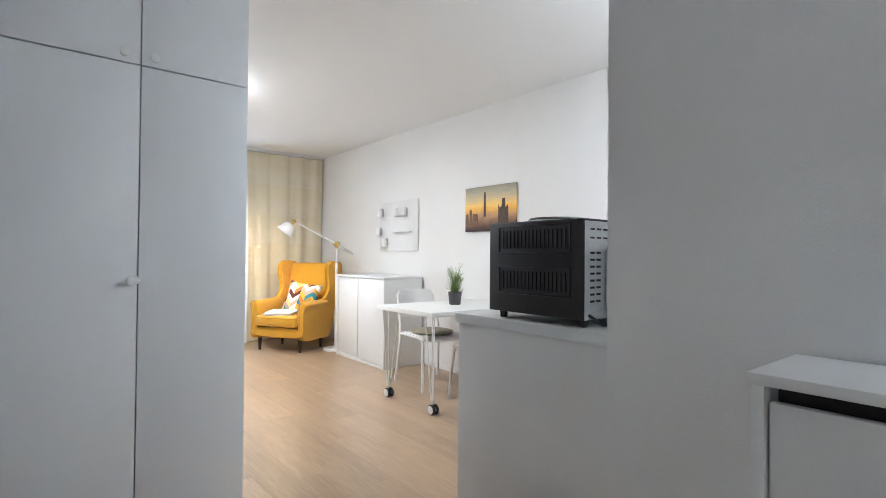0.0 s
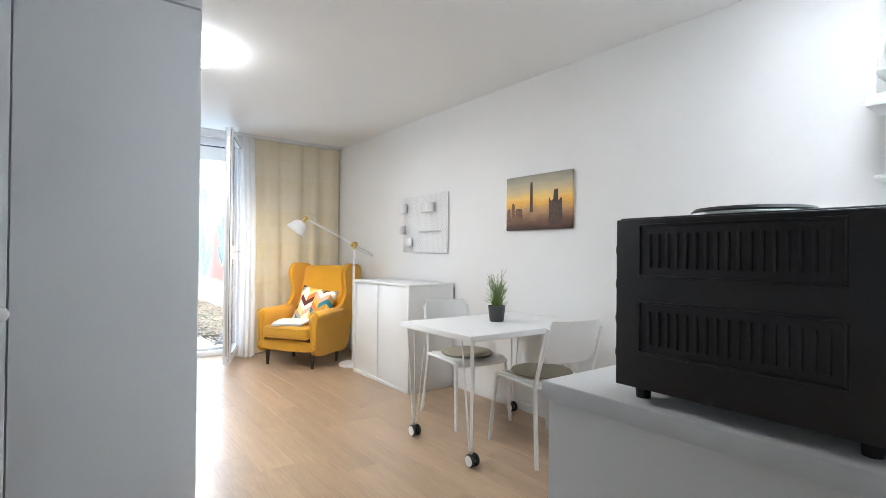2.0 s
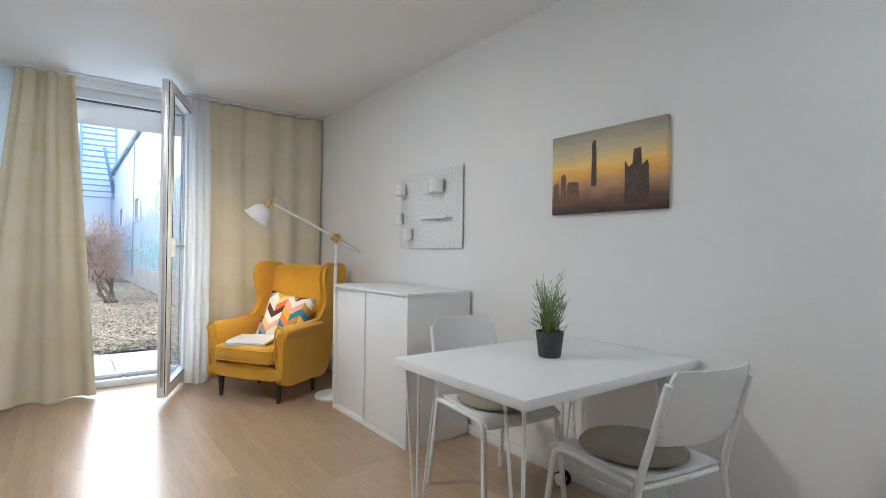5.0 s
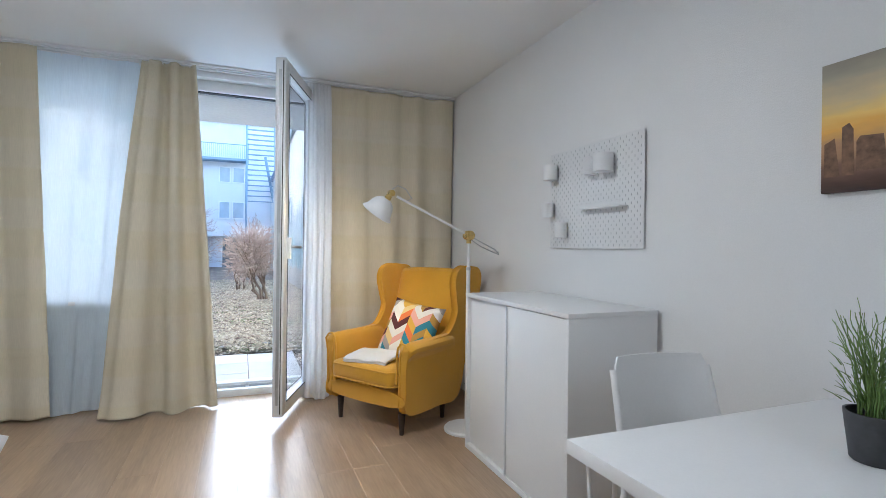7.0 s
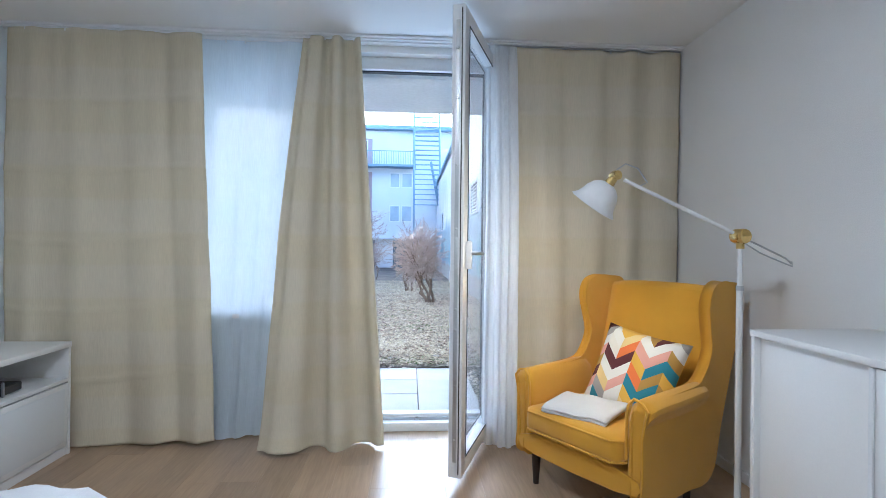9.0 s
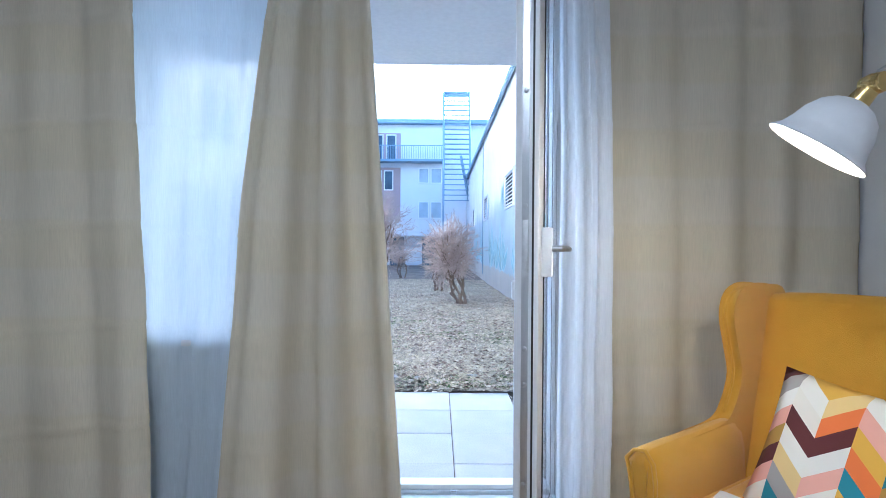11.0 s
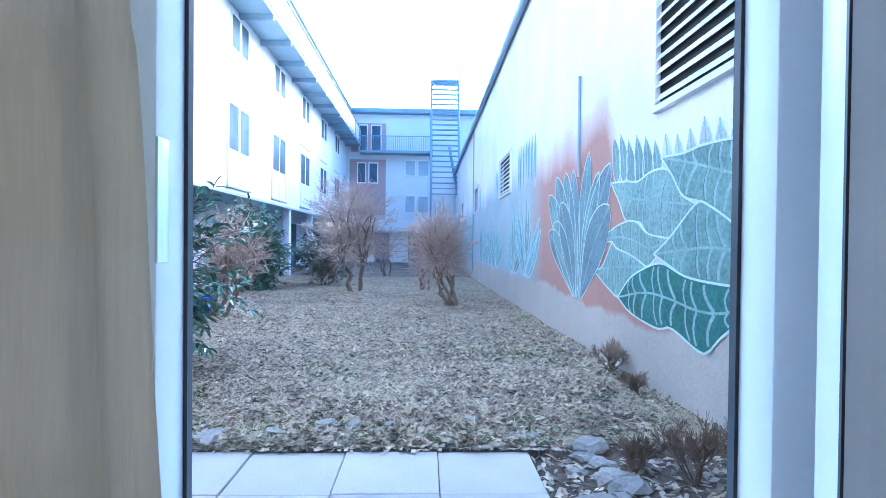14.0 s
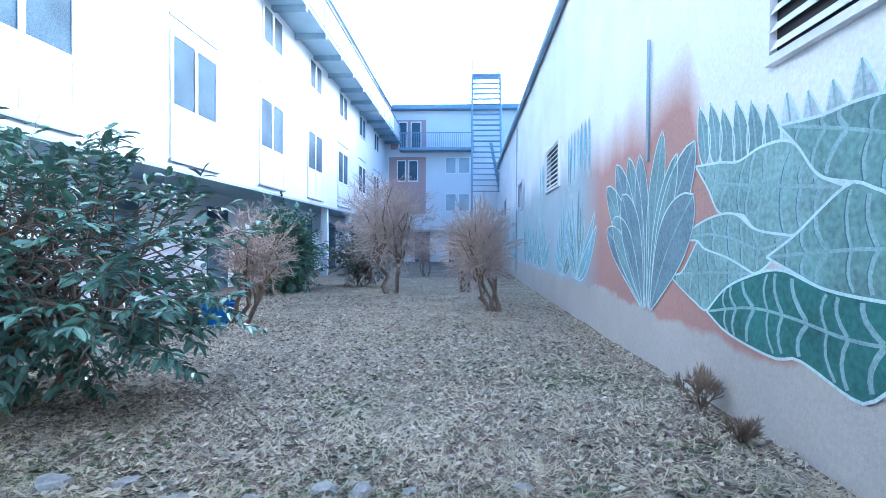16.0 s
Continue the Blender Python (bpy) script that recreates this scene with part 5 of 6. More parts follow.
for i in range(12):
    stone(2.28 + rnd.uniform(0, 0.35), 8.3 + i * 0.09, rnd.choice((0.05, 0.07, 0.10)))

# ---- mural wall building ----
MX, MTOP = 3.39, 5.6
mw = thing("mural_building", "low building with a plant mural along its wall", "building", pose(0, 0, 0))
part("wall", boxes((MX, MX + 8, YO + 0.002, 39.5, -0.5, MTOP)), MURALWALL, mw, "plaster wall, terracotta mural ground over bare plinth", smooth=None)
part("roof", boxes((MX - 0.12, MX + 8.1, YO + 0.002, 39.6, MTOP, MTOP + 0.14), bevel=0.01), STEEL, mw, "grey metal roof edge")
part("gutter", tube(bmesh.new(), [(MX - 0.10, YO + 0.1, MTOP - 0.05), (MX - 0.10, 39.5, MTOP - 0.05)], 0.06, 10), STEEL, mw)
for y in (12.35, 26.0):
    part("drain_pipe", tube(bmesh.new(), [(MX - 0.03, y, 1.9 if y < 20 else 0.0), (MX - 0.03, y, 3.1 if y < 20 else 5.5)], 0.018, 8), STEEL, mw)
for y0, y1, z0, z1 in ((9.0, 10.3, 2.19, 3.15), (17.3, 18.9, 2.25, 3.12), (24.0, 25.6, 2.25, 3.12), (31.0, 32.5, 2.25, 3.12)):
    v = part("louvre_vent", boxes((MX - 0.05, MX - 0.001, y0, y1, z1, z1 + 0.05), (MX - 0.05, MX - 0.001, y0, y1, z0 - 0.05, z0), (MX - 0.05, MX - 0.001, y0 - 0.05, y0, z0 - 0.05, z1 + 0.05), (MX - 0.05, MX - 0.001, y1, y1 + 0.05, z0 - 0.05, z1 + 0.05)), PLASTER, mw, smooth=None)
    # shade behind the louvre, painted as a black sheet on the wall
    part("vent_back", boxes((MX - 0.006, MX - 0.001, y0, y1, z0, z1)), GAPSHADE, v, "black sheet for the shade behind the slats", smooth=None)
    for k in range(9):
        z = z0 + 0.03 + k * (z1 - z0) / 9
        bm = bmesh.new()
        q = [(MX - 0.045, z), (MX - 0.008, z + 0.06), (MX - 0.006, z + 0.055), (MX - 0.043, z - 0.005)]
        loft(bm, [[(x, yy, zz) for x, zz in q] for yy in (y0, y1)])
        part("slat", bm, PLASTER, v, smooth=None)

# painted plants of the mural: flat fills with pale brushed outlines, a few millimetres thick
PAINT = {
    "deep": mat("deep_green_paint", (0.045, 0.155, 0.14), 0.75, var=0.25, scale=2.5, fine=30, bump=0.3),
    "mid": mat("mid_green_paint", (0.165, 0.285, 0.27), 0.75, var=0.25, scale=2.5, fine=30, bump=0.3),
    "teal": mat("grey_teal_paint", (0.18, 0.285, 0.30), 0.75, var=0.22, scale=2.5, fine=30, bump=0.3),
    "pale": mat("pale_green_paint", (0.22, 0.345, 0.33), 0.75, var=0.25, scale=2.5, fine=30, bump=0.3),
    "slate": mat("slate_blue_paint", (0.155, 0.225, 0.265), 0.75, var=0.22, scale=2.5, fine=30, bump=0.3),
    "frost": mat("faded_grey_paint", (0.42, 0.50, 0.53), 0.75, var=0.2, scale=2.5, fine=30, bump=0.3),
    "blue": mat("pale_blue_paint", (0.24, 0.42, 0.50), 0.75, var=0.2, scale=2.0, fine=30, bump=0.3),
}
LINE = mat("pale_outline_paint", (0.55, 0.68, 0.68), 0.75, var=0.12, scale=4, bump=0.2)
VEIN = mat("soft_vein_paint", (0.27, 0.40, 0.42), 0.75, var=0.2, scale=4, bump=0.2)
mural = thing("mural", "wall painting of large green tropical leaves", "mural", pose(MX, 0, 0))
layer = [0]


def strip(bm, pts, w, x):
    """A brushed line through (y, z) points."""
    left, right = [], []
    for i, p in enumerate(pts):
        a, b = Vector(pts[max(0, i - 1)]), Vector(pts[min(len(pts) - 1, i + 1)])
        d = (b - a)
        d = d.normalized() if d.length > 1e-6 else Vector((1, 0))
        nn = Vector((-d.y, d.x)) * w / 2
        left.append(bm.verts.new((x, p[0] + nn.x, p[1] + nn.y)))
        right.append(bm.verts.new((x, p[0] - nn.x, p[1] - nn.y)))
    for i in range(len(pts) - 1):
        bm.faces.new((left[i], left[i + 1], right[i + 1], right[i]))


def leaf_paint(base, tip, width, colour, bend=0.0, veins=0, line=0.02, wavy=0.0, peak=0.75, full=0.8):
    """A leaf from base to tip on the wall, with outline, midrib and veins."""
    layer[0] += 1
    x = -0.002 - 0.00012 * layer[0]
    b, t = Vector(base), Vector(tip)
    ax = t - b
    nn = Vector((-ax.y, ax.x)).normalized()
    n = 18

    def spine(u):
        return b + ax * u + nn * bend * math.sin(math.pi * u)

    def half(u, s):
        k = math.sin(math.pi * min(1, u ** peak)) ** full if 0 < u < 1 else 0
        return spine(u) + nn * s * width / 2 * k * (1 + wavy * math.sin(u * 19 + s))
    up = [half(i / n, 1) for i in range(n + 1)]
    dn = [half(i / n, -1) for i in range(n + 1)]
    bm = bmesh.new()
    rows = [[bm.verts.new((x, *p)) for p in (up[i], spine(i / n), dn[i])] for i in range(n + 1)]
    for r0, r1 in zip(rows, rows[1:]):
        for k in range(2):
            bm.faces.new((r0[k], r1[k], r1[k + 1], r0[k + 1]))
    lf = part("painted_leaf", bm, PAINT[colour], mural, smooth=None)
    bm = bmesh.new()
    strip(bm, up, line, x - 0.0002)
    strip(bm, dn, line, x - 0.00024)
    part("outline", bm, LINE, lf, "pale brushed outline", smooth=None)
    bm = bmesh.new()
    strip(bm, [spine(i / n) for i in range(n + 1)], line * 1.2, x - 0.00032)
    for k in range(veins):
        u = 0.1 + 0.8 * k / max(1, veins)
        for s in (1, -1):
            p0, p1 = spine(u), half(min(0.97, u + 0.10), s)
            strip(bm, [p0 + (p1 - p0) * q + ax.normalized() * 0.03 * math.sin(q * 3) for q in (0.0, 0.25, 0.5, 0.75, 0.92)], line * 0.8, x - 0.0004 - 0.00004 * (s > 0))
    part("midrib", bm, VEIN, lf, "soft painted midrib with side veins", smooth=None)


def through_points(pts, n):
    """n + 1 even points on a smooth line through a few (y, z) points."""
    p = [Vector(q) for q in pts]
    p = [2 * p[0] - p[1]] + p + [2 * p[-1] - p[-2]]
    fine = []
    for k in range(1, len(p) - 2):
        for t in [q / 8 for q in range(8)]:
            fine.append(0.5 * (2 * p[k] + (p[k + 1] - p[k - 1]) * t + (2 * p[k - 1] - 5 * p[k] + 4 * p[k + 1] - p[k + 2]) * t * t + (3 * p[k] - p[k - 1] - 3 * p[k + 1] + p[k + 2]) * t ** 3))
    fine.append(p[-2])
    run = [0.0]
    for a, b in zip(fine, fine[1:]):
        run.append(run[-1] + (b - a).length)
    out, k = [], 0
    for q in range(n + 1):
        d = run[-1] * q / n
        while k < len(run) - 2 and run[k + 1] < d:
            k += 1
        out.append(fine[k].lerp(fine[k + 1], (d - run[k]) / max(1e-6, run[k + 1] - run[k])))
    return out


def broad_leaf(colour, upper, lower, rib, veins, wide=0.017):
    """A broad leaf between an upper and a lower edge, both drawn from the tip, with a rib and brushed veins."""
    layer[0] += 7
    x, n = -0.002 - 0.00012 * layer[0], 40
    up, dn, mid = through_points(upper, n), through_points(lower, n), through_points(rib, n)
    bm = bmesh.new()
    rows = [[bm.verts.new((x, *p)) for p in (a, m_, b)] for a, m_, b in zip(up, mid, dn)]
    for r0, r1 in zip(rows, rows[1:]):
        for k in range(2):
            bm.faces.new((r0[k], r1[k], r1[k + 1], r0[k + 1]))
    lf = part("painted_leaf", bm, PAINT[colour], mural, smooth=None)
    pale, dark = bmesh.new(), bmesh.new()
    strip(pale, mid, wide * 1.1, x - 0.0004)
    for k in range(veins):
        q = 3 + int((n - 5) * (k + 0.6) / veins)
        for edge in (up, dn):
            a, b = mid[q], edge[min(n, q + 1 - (k % 3))]
            slip = (mid[q] - mid[q - 3]) * 0.25
            line = [a + (b - a) * u - slip * math.sin(3 * u) for u in (0.03, 0.25, 0.5, 0.72, 0.9)]
            strip(dark, [p_ + Vector((0.014, -0.004)) for p_ in line], wide * 0.75, x - 0.00028)
            strip(pale, line, wide * (1.2 + 0.7 * ((k * 7) % 3) / 2), x - 0.0005)
    part("shade_stroke", dark, SHADE_STROKE, lf, "dark brushed vein shadows", smooth=None)["kind"] = "stuff"
    part("midrib", pale, VEIN, lf, "soft painted midrib with side veins", smooth=None)
    bm = bmesh.new()
    strip(bm, up, wide, x - 0.0007)
    strip(bm, dn, wide, x - 0.00075)
    part("outline", bm, LINE, lf, "pale brushed outline", smooth=None)


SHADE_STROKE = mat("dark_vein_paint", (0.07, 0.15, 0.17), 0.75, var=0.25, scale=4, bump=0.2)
# feathery fronds above the broad leaves
for k in range(15):
    y = 11.2 - k * 0.17
    top = 2.16 - 0.24 * min(1.0, k / 6) + 0.03 * math.sin(k * 2.3)
    leaf_paint((y - 0.02, top - 0.48), (y + 0.10 - 0.012 * k, top), 0.2, "frost" if k > 5 else "teal", 0.02, 0, 0.014)
# broad leaves, from the back to the front
broad_leaf("mid", [(10.28, 1.78), (9.93, 1.75), (9.68, 1.76), (9.29, 1.73), (8.96, 1.66), (8.3, 1.5)],
           [(10.28, 1.78), (10.13, 1.65), (9.95, 1.45), (9.59, 1.35), (9.22, 1.16), (8.95, 1.1), (8.3, 1.1)],
           [(10.28, 1.78), (9.77, 1.65), (9.39, 1.54), (8.95, 1.44), (8.3, 1.3)], 11)
broad_leaf("pale", [(11.34, 1.70), (10.94, 1.67), (10.71, 1.64), (10.43, 1.69), (10.15, 1.66), (9.95, 1.46), (9.74, 1.37)],
           [(11.34, 1.70), (11.13, 1.50), (10.95, 1.31), (10.65, 1.28), (10.49, 1.18), (10.11, 1.14), (9.74, 1.36)],
           [(11.34, 1.70), (11.0, 1.54), (10.6, 1.47), (10.2, 1.42), (9.74, 1.365)], 9, 0.018)
broad_leaf("pale", [(11.60, 1.11), (11.35, 1.22), (11.02, 1.29), (10.74, 1.29), (10.49, 1.18), (10.12, 1.135)],
           [(11.60, 1.11), (11.29, 1.11), (11.17, 1.05), (10.82, 0.99), (10.50, 0.90), (10.12, 1.13)],
           [(11.60, 1.11), (11.2, 1.16), (10.8, 1.13), (10.44, 1.06), (10.12, 1.132)], 7, 0.016)
broad_leaf("pale", [(11.84, 0.81), (11.59, 0.84), (11.40, 1.0), (11.29, 1.10), (11.17, 1.05), (10.82, 0.99), (10.5, 0.9)],
           [(11.84, 0.81), (11.58, 0.71), (11.33, 0.63), (11.12, 0.59), (10.86, 0.77), (10.5, 0.9)],
           [(11.84, 0.81), (11.4, 0.85), (11.0, 0.88), (10.5, 0.9)], 8, 0.016)
broad_leaf("mid", [(10.37, 1.01), (10.11, 1.14), (9.74, 1.37), (9.59, 1.35), (9.39, 1.26), (9.07, 1.12), (8.3, 1.1)],
           [(10.37, 1.01), (10.14, 0.94), (9.85, 0.86), (9.38, 0.84), (8.94, 0.85), (8.3, 0.8)],
           [(10.37, 1.01), (9.91, 1.05), (9.46, 1.07), (8.94, 1.01), (8.3, 0.95)], 12)
broad_leaf("deep", [(11.12, 0.58), (10.86, 0.77), (10.56, 0.88), (10.23, 0.94), (9.85, 0.86), (9.38, 0.84), (8.94, 0.85), (8.3, 0.8)],
           [(11.12, 0.58), (10.80, 0.47), (10.29, 0.42), (10.06, 0.46), (9.69, 0.37), (9.56, 0.39), (9.39, 0.53), (9.11, 0.66), (8.3, 0.75)],
           [(11.12, 0.58), (10.55, 0.68), (10.13, 0.68), (9.7, 0.64), (9.37, 0.67), (8.94, 0.79), (8.3, 0.78)], 15)
# agave
for tipy, tipz, w, c in ((13.9, 1.81, 0.34, "teal"), (13.49, 2.04, 0.36, "slate"), (13.01, 2.05, 0.32, "teal"), (12.65, 2.03, 0.30, "slate"), (12.02, 2.14, 0.28, "teal"), (11.35, 1.91, 0.36, "slate"), (11.69, 1.87, 0.26, "teal"),
                         (13.87, 1.26, 0.30, "slate"), (13.6, 1.38, 0.36, "teal"), (13.23, 1.65, 0.42, "slate"), (11.36, 1.48, 0.42, "slate")):
    leaf_paint((12.43 + 0.1 * (tipy - 12.7), 0.42), (tipy, tipz), w * 1.35, c, 0.07 * (tipy - 12.6), 0, 0.015, 0, 1.45, 0.62)
# smaller plants further down the wall
rnd = random.Random(77)
for cy in (15.6, 16.9, 19.6, 21.2, 22.8, 27.0, 29.5, 33.0):
    layer[0] = 30 + int(cy * 7) % 2 * 10
    for k in range(9):
        a = -1.1 + 2.2 * k / 8 + rnd.uniform(-0.1, 0.1)
        ln = rnd.uniform(1.0, 1.7)
        leaf_paint((cy, 0.5), (cy - math.sin(a) * ln * 0.9, 0.5 + math.cos(a) * ln), rnd.uniform(0.18, 0.34), rnd.choice(("blue", "teal", "blue")), 0.08 * a, 0, 0.022)
for cy in (14.9, 18.4, 23.5):
    layer[0] = 52
    for k in range(7):
        leaf_paint((cy + 0.25 * k, 3.0), (cy + 0.25 * k + rnd.uniform(-0.1, 0.1), rnd.uniform(1.9, 2.4)), 0.16, "blue", 0.02, 0, 0.016)

# ---- long facade on the other side ----
FX, FZ0, FTOP = -3.8, 2.42, 9.85
ab = thing("apartment_building", "long white apartment block with gallery and flat roof", "building", pose(0, 0, 0))
part("wall", boxes((FX - 8, FX, YO + 1.0, 40.0, FZ0, 7.5)), PLASTER, ab, smooth=None)
part("top_storey_wall", boxes((FX - 8, FX - 0.6, YO + 1.0, 40.0, 7.5, 9.7)), PLASTER, ab, smooth=None)
part("ground_floor_wall", boxes((FX - 8, FX - 1.5, YO + 1.0, 40.0, -0.6, FZ0)), PLASTER, ab, smooth=None)
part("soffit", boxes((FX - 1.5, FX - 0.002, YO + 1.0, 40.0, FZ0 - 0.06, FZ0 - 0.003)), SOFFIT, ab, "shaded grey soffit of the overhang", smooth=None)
part("roof", boxes((FX - 8.2, FX + 0.45, YO + 1.0, 40.3, 9.7, FTOP), bevel=0.01), STEEL, ab, "grey-blue metal roof edge")
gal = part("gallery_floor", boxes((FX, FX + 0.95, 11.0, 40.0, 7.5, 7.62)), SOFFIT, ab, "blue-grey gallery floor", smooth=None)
for i in range(16):
    y = 11.5 + i * 1.85
    part("bracket", boxes((FX, FX + 0.97, y, y + 0.1, 7.34, 7.4995)), STEEL, ab, smooth=None)
    part("railing_post", boxes((FX + 0.90, FX + 0.94, y, y + 0.04, 7.62, 8.62)), STEEL, ab, smooth=None)
    part("railing_panel", boxes((FX + 0.905, FX + 0.925, y + 0.06, y + 1.80, 7.72, 8.5)), PLASTER, ab, "white railing infill panel", smooth=None)
part("handrail", tube(bmesh.new(), [(FX + 0.92, 11.0, 8.62), (FX + 0.92, 40.0, 8.62)], 0.025), STEEL, ab)
for i in range(7):
    y = 12.2 + i * 3.88
    w = part("window", boxes((FX - 0.001, FX + 0.0015, y, y + 1.7, 2.57, 4.9)), PVC, ab, "white two-light window with panel below", smooth=None)
    for q in ((0, 0.08, 2.57, 4.9), (1.62, 1.7, 2.57, 4.9), (0.08, 1.62, 4.82, 4.9), (0.08, 1.62, 3.48, 3.58), (0.08, 1.62, 2.57, 2.65), (0.80, 0.90, 2.65, 3.48), (0.80, 0.90, 3.58, 4.82)):
        part("frame_bar", boxes((FX + 0.0015, FX + 0.03, y + q[0], y + q[1], q[2], q[3]), bevel=0.004), PVC, w)
    for a in (0.08, 0.90):
        part("pane", boxes((FX + 0.002, FX + 0.012, y + a, y + a + 0.72, 3.58, 4.82)), WINGLASS, w, smooth=None)
        part("panel", boxes((FX + 0.002, FX + 0.018, y + a, y + a + 0.72, 2.65, 3.48)), PVC, w, smooth=None)
    part("drip_sill", boxes((FX, FX + 0.06, y - 0.05, y + 1.75, 2.52, 2.565), bevel=0.005), STEEL, w)
    part("shutter_line", boxes((FX, FX + 0.025, y - 0.02, y + 1.72, 5.16, 5.2)), STEEL, w, smooth=None)
    w = part("window", boxes((FX - 0.001, FX + 0.0015, y + 0.2, y + 1.62, 6.3, 7.35)), PVC, ab, "small white upper window", smooth=None)
    for q in ((0.2, 0.27, 6.3, 7.35), (1.55, 1.62, 6.3, 7.35), (0.27, 1.55, 7.28, 7.35), (0.27, 1.55, 6.3, 6.37), (0.87, 0.97, 6.37, 7.28)):
        part("frame_bar", boxes((FX + 0.0015, FX + 0.03, y + q[0], y + q[1], q[2], q[3]), bevel=0.004), PVC, w)
    for a in (0.27, 0.97):
        part("pane", boxes((FX + 0.002, FX + 0.012, y + a, y + a + 0.58, 6.37, 7.28)), WINGLASS, w, smooth=None)
    part("ground_floor_door", boxes((FX - 1.5, FX - 1.46, y + 0.2, y + 1.3, -0.25, 2.0)), WINGLASS, ab, "dark glazed ground-floor door", smooth=None)
    if i > 3:
        part("column", boxes((FX - 0.35, FX - 0.1, y - 1.2, y - 0.95, -0.5, FZ0 - 0.062), bevel=0.01), PLASTER, ab)

# ---- end building with outside stair ----
EY = 40.0
eb = thing("end_building", "pale three-storey building closing the courtyard", "building", pose(0, 0, 0))
part("wall", boxes((FX, 12.0, EY, EY + 8, 1.85, 9.6)), PLASTER, eb, smooth=None)
part("ground_floor_wall", boxes((FX - 1.498, 12.0, EY + 1.0, EY + 8, -0.6, 1.85)), PLASTER, eb, smooth=None)
part("roof", boxes((FX, 12.2, EY - 0.5, EY + 8, 9.62, 9.9), bevel=0.01), STEEL, eb, "grey-blue roof edge")
part("balcony_floor", boxes((FX + 0.95, 1.9, EY - 1.0, EY - 0.002, 6.9, 7.05)), STEEL, eb, smooth=None)
part("balcony_rail", boxes((FX + 0.95, 1.9, EY - 1.0, EY - 0.96, 7.95, 8.0)), STEEL, eb, smooth=None)
for i in range(40):
    x = FX + 1.0 + i * 0.12
    part("baluster", boxes((x, x + 0.025, EY - 0.99, EY - 0.965, 7.05, 7.95)), STEEL, eb, smooth=None)
ROSE = mat("rose_plaster", (0.42, 0.31, 0.30), 0.85, var=0.05)
for x0, x1, z0, z1, m_ in ((-3.6, -1.2, 2.9, 6.6, ROSE), (-3.5, -1.2, 7.1, 9.0, ROSE)):
    part("recess", boxes((x0, x1, EY - 0.03, EY - 0.001, z0, z1)), m_, eb, "rose-grey plaster field", smooth=None)
for x0, x1, z0, z1 in ((-3.1, -2.5, 5.0, 6.4), (-2.35, -1.7, 5.0, 6.4), (-3.0, -2.4, 7.1, 8.9), (-2.2, -1.5, 7.1, 8.9), (0.05, 0.8, 5.5, 6.6), (0.9, 1.7, 5.5, 6.6), (0.05, 0.8, 3.05, 4.25), (0.9, 1.7, 3.05, 4.25)):
    w = part("window", boxes((x0, x1, EY - 0.034, EY - 0.031, z0, z1)), PVC, eb, smooth=None)
    for q in ((x0, x0 + 0.07, z0, z1), (x1 - 0.07, x1, z0, z1), (x0 + 0.07, x1 - 0.07, z0, z0 + 0.07), (x0 + 0.07, x1 - 0.07, z1 - 0.07, z1)):
        part("frame_bar", boxes((q[0], q[1], EY - 0.08, EY - 0.034, q[2], q[3])), PVC, w, smooth=None)
    part("pane", boxes((x0 + 0.07, x1 - 0.07, EY - 0.05, EY - 0.0345, z0 + 0.07, z1 - 0.07)), PALEGLASS if x0 > 0 else WINGLASS, w, smooth=None)
for x in (-2.0, 0.3):
    part("ground_floor_door", boxes((x, x + 1.0, EY + 0.95, EY + 0.999, -0.3, 1.75)), WINGLASS, eb, smooth=None)
stv = thing("outside_stair", "grey steel outside staircase on the end building", "staircase", pose(0, 0, 0))
for i in range(22):
    z = 4.0 + i * 0.345
    y = EY - 3.6 + i * 0.11
    part("tread", boxes((1.85, 3.5, y, y + 0.24, z, z + 0.05)), STEEL, stv, smooth=None)
for x in (1.78, 3.5):
    part("stringer", tube(bmesh.new(), [(x, EY - 3.6, 3.9), (x, EY - 1.2, 11.5)], 0.07, 6), STEEL, stv)
    part("handrail", tube(bmesh.new(), [(x, EY - 3.6, 4.9), (x, EY - 1.2, 12.5)], 0.03, 6), STEEL, stv)
    part("support_post", tube(bmesh.new(), [(x, EY - 3.6, -0.4), (x, EY - 3.6, 3.95)], 0.06, 8), STEEL, stv)
part("upper_flight", tube(bmesh.new(), [(3.45, EY - 2.6, 4.1), (2.9, EY - 2.6, 7.0)], 0.09, 6), STEEL, stv)
part("landing", boxes((1.75, 3.55, EY - 1.2, EY - 0.502, 11.5, 11.6)), STEEL, stv, smooth=None)

# ---- our own house outside: upper wall and balcony slab over the door ----
own = thing("house_upper_part", "white upper storeys with a balcony slab over the door", "building", pose(0, 0, 0))
part("wall", boxes((FX - 8, XR + 0.2, YO - 6, YO - 0.002, ZC + 0.26, 9.5)), PLASTER, own, smooth=None)
part("side_wall", boxes((FX - 8, XL - 0.21, YO - 6, YO - 0.002, -0.5, ZC + 0.255)), PLASTER, own, smooth=None)
part("balcony_slab", boxes((FX, XR + 0.1, YO, 8.17, 2.40, 2.58), bevel=0.01), PLASTER, own, "white balcony slab above the door")


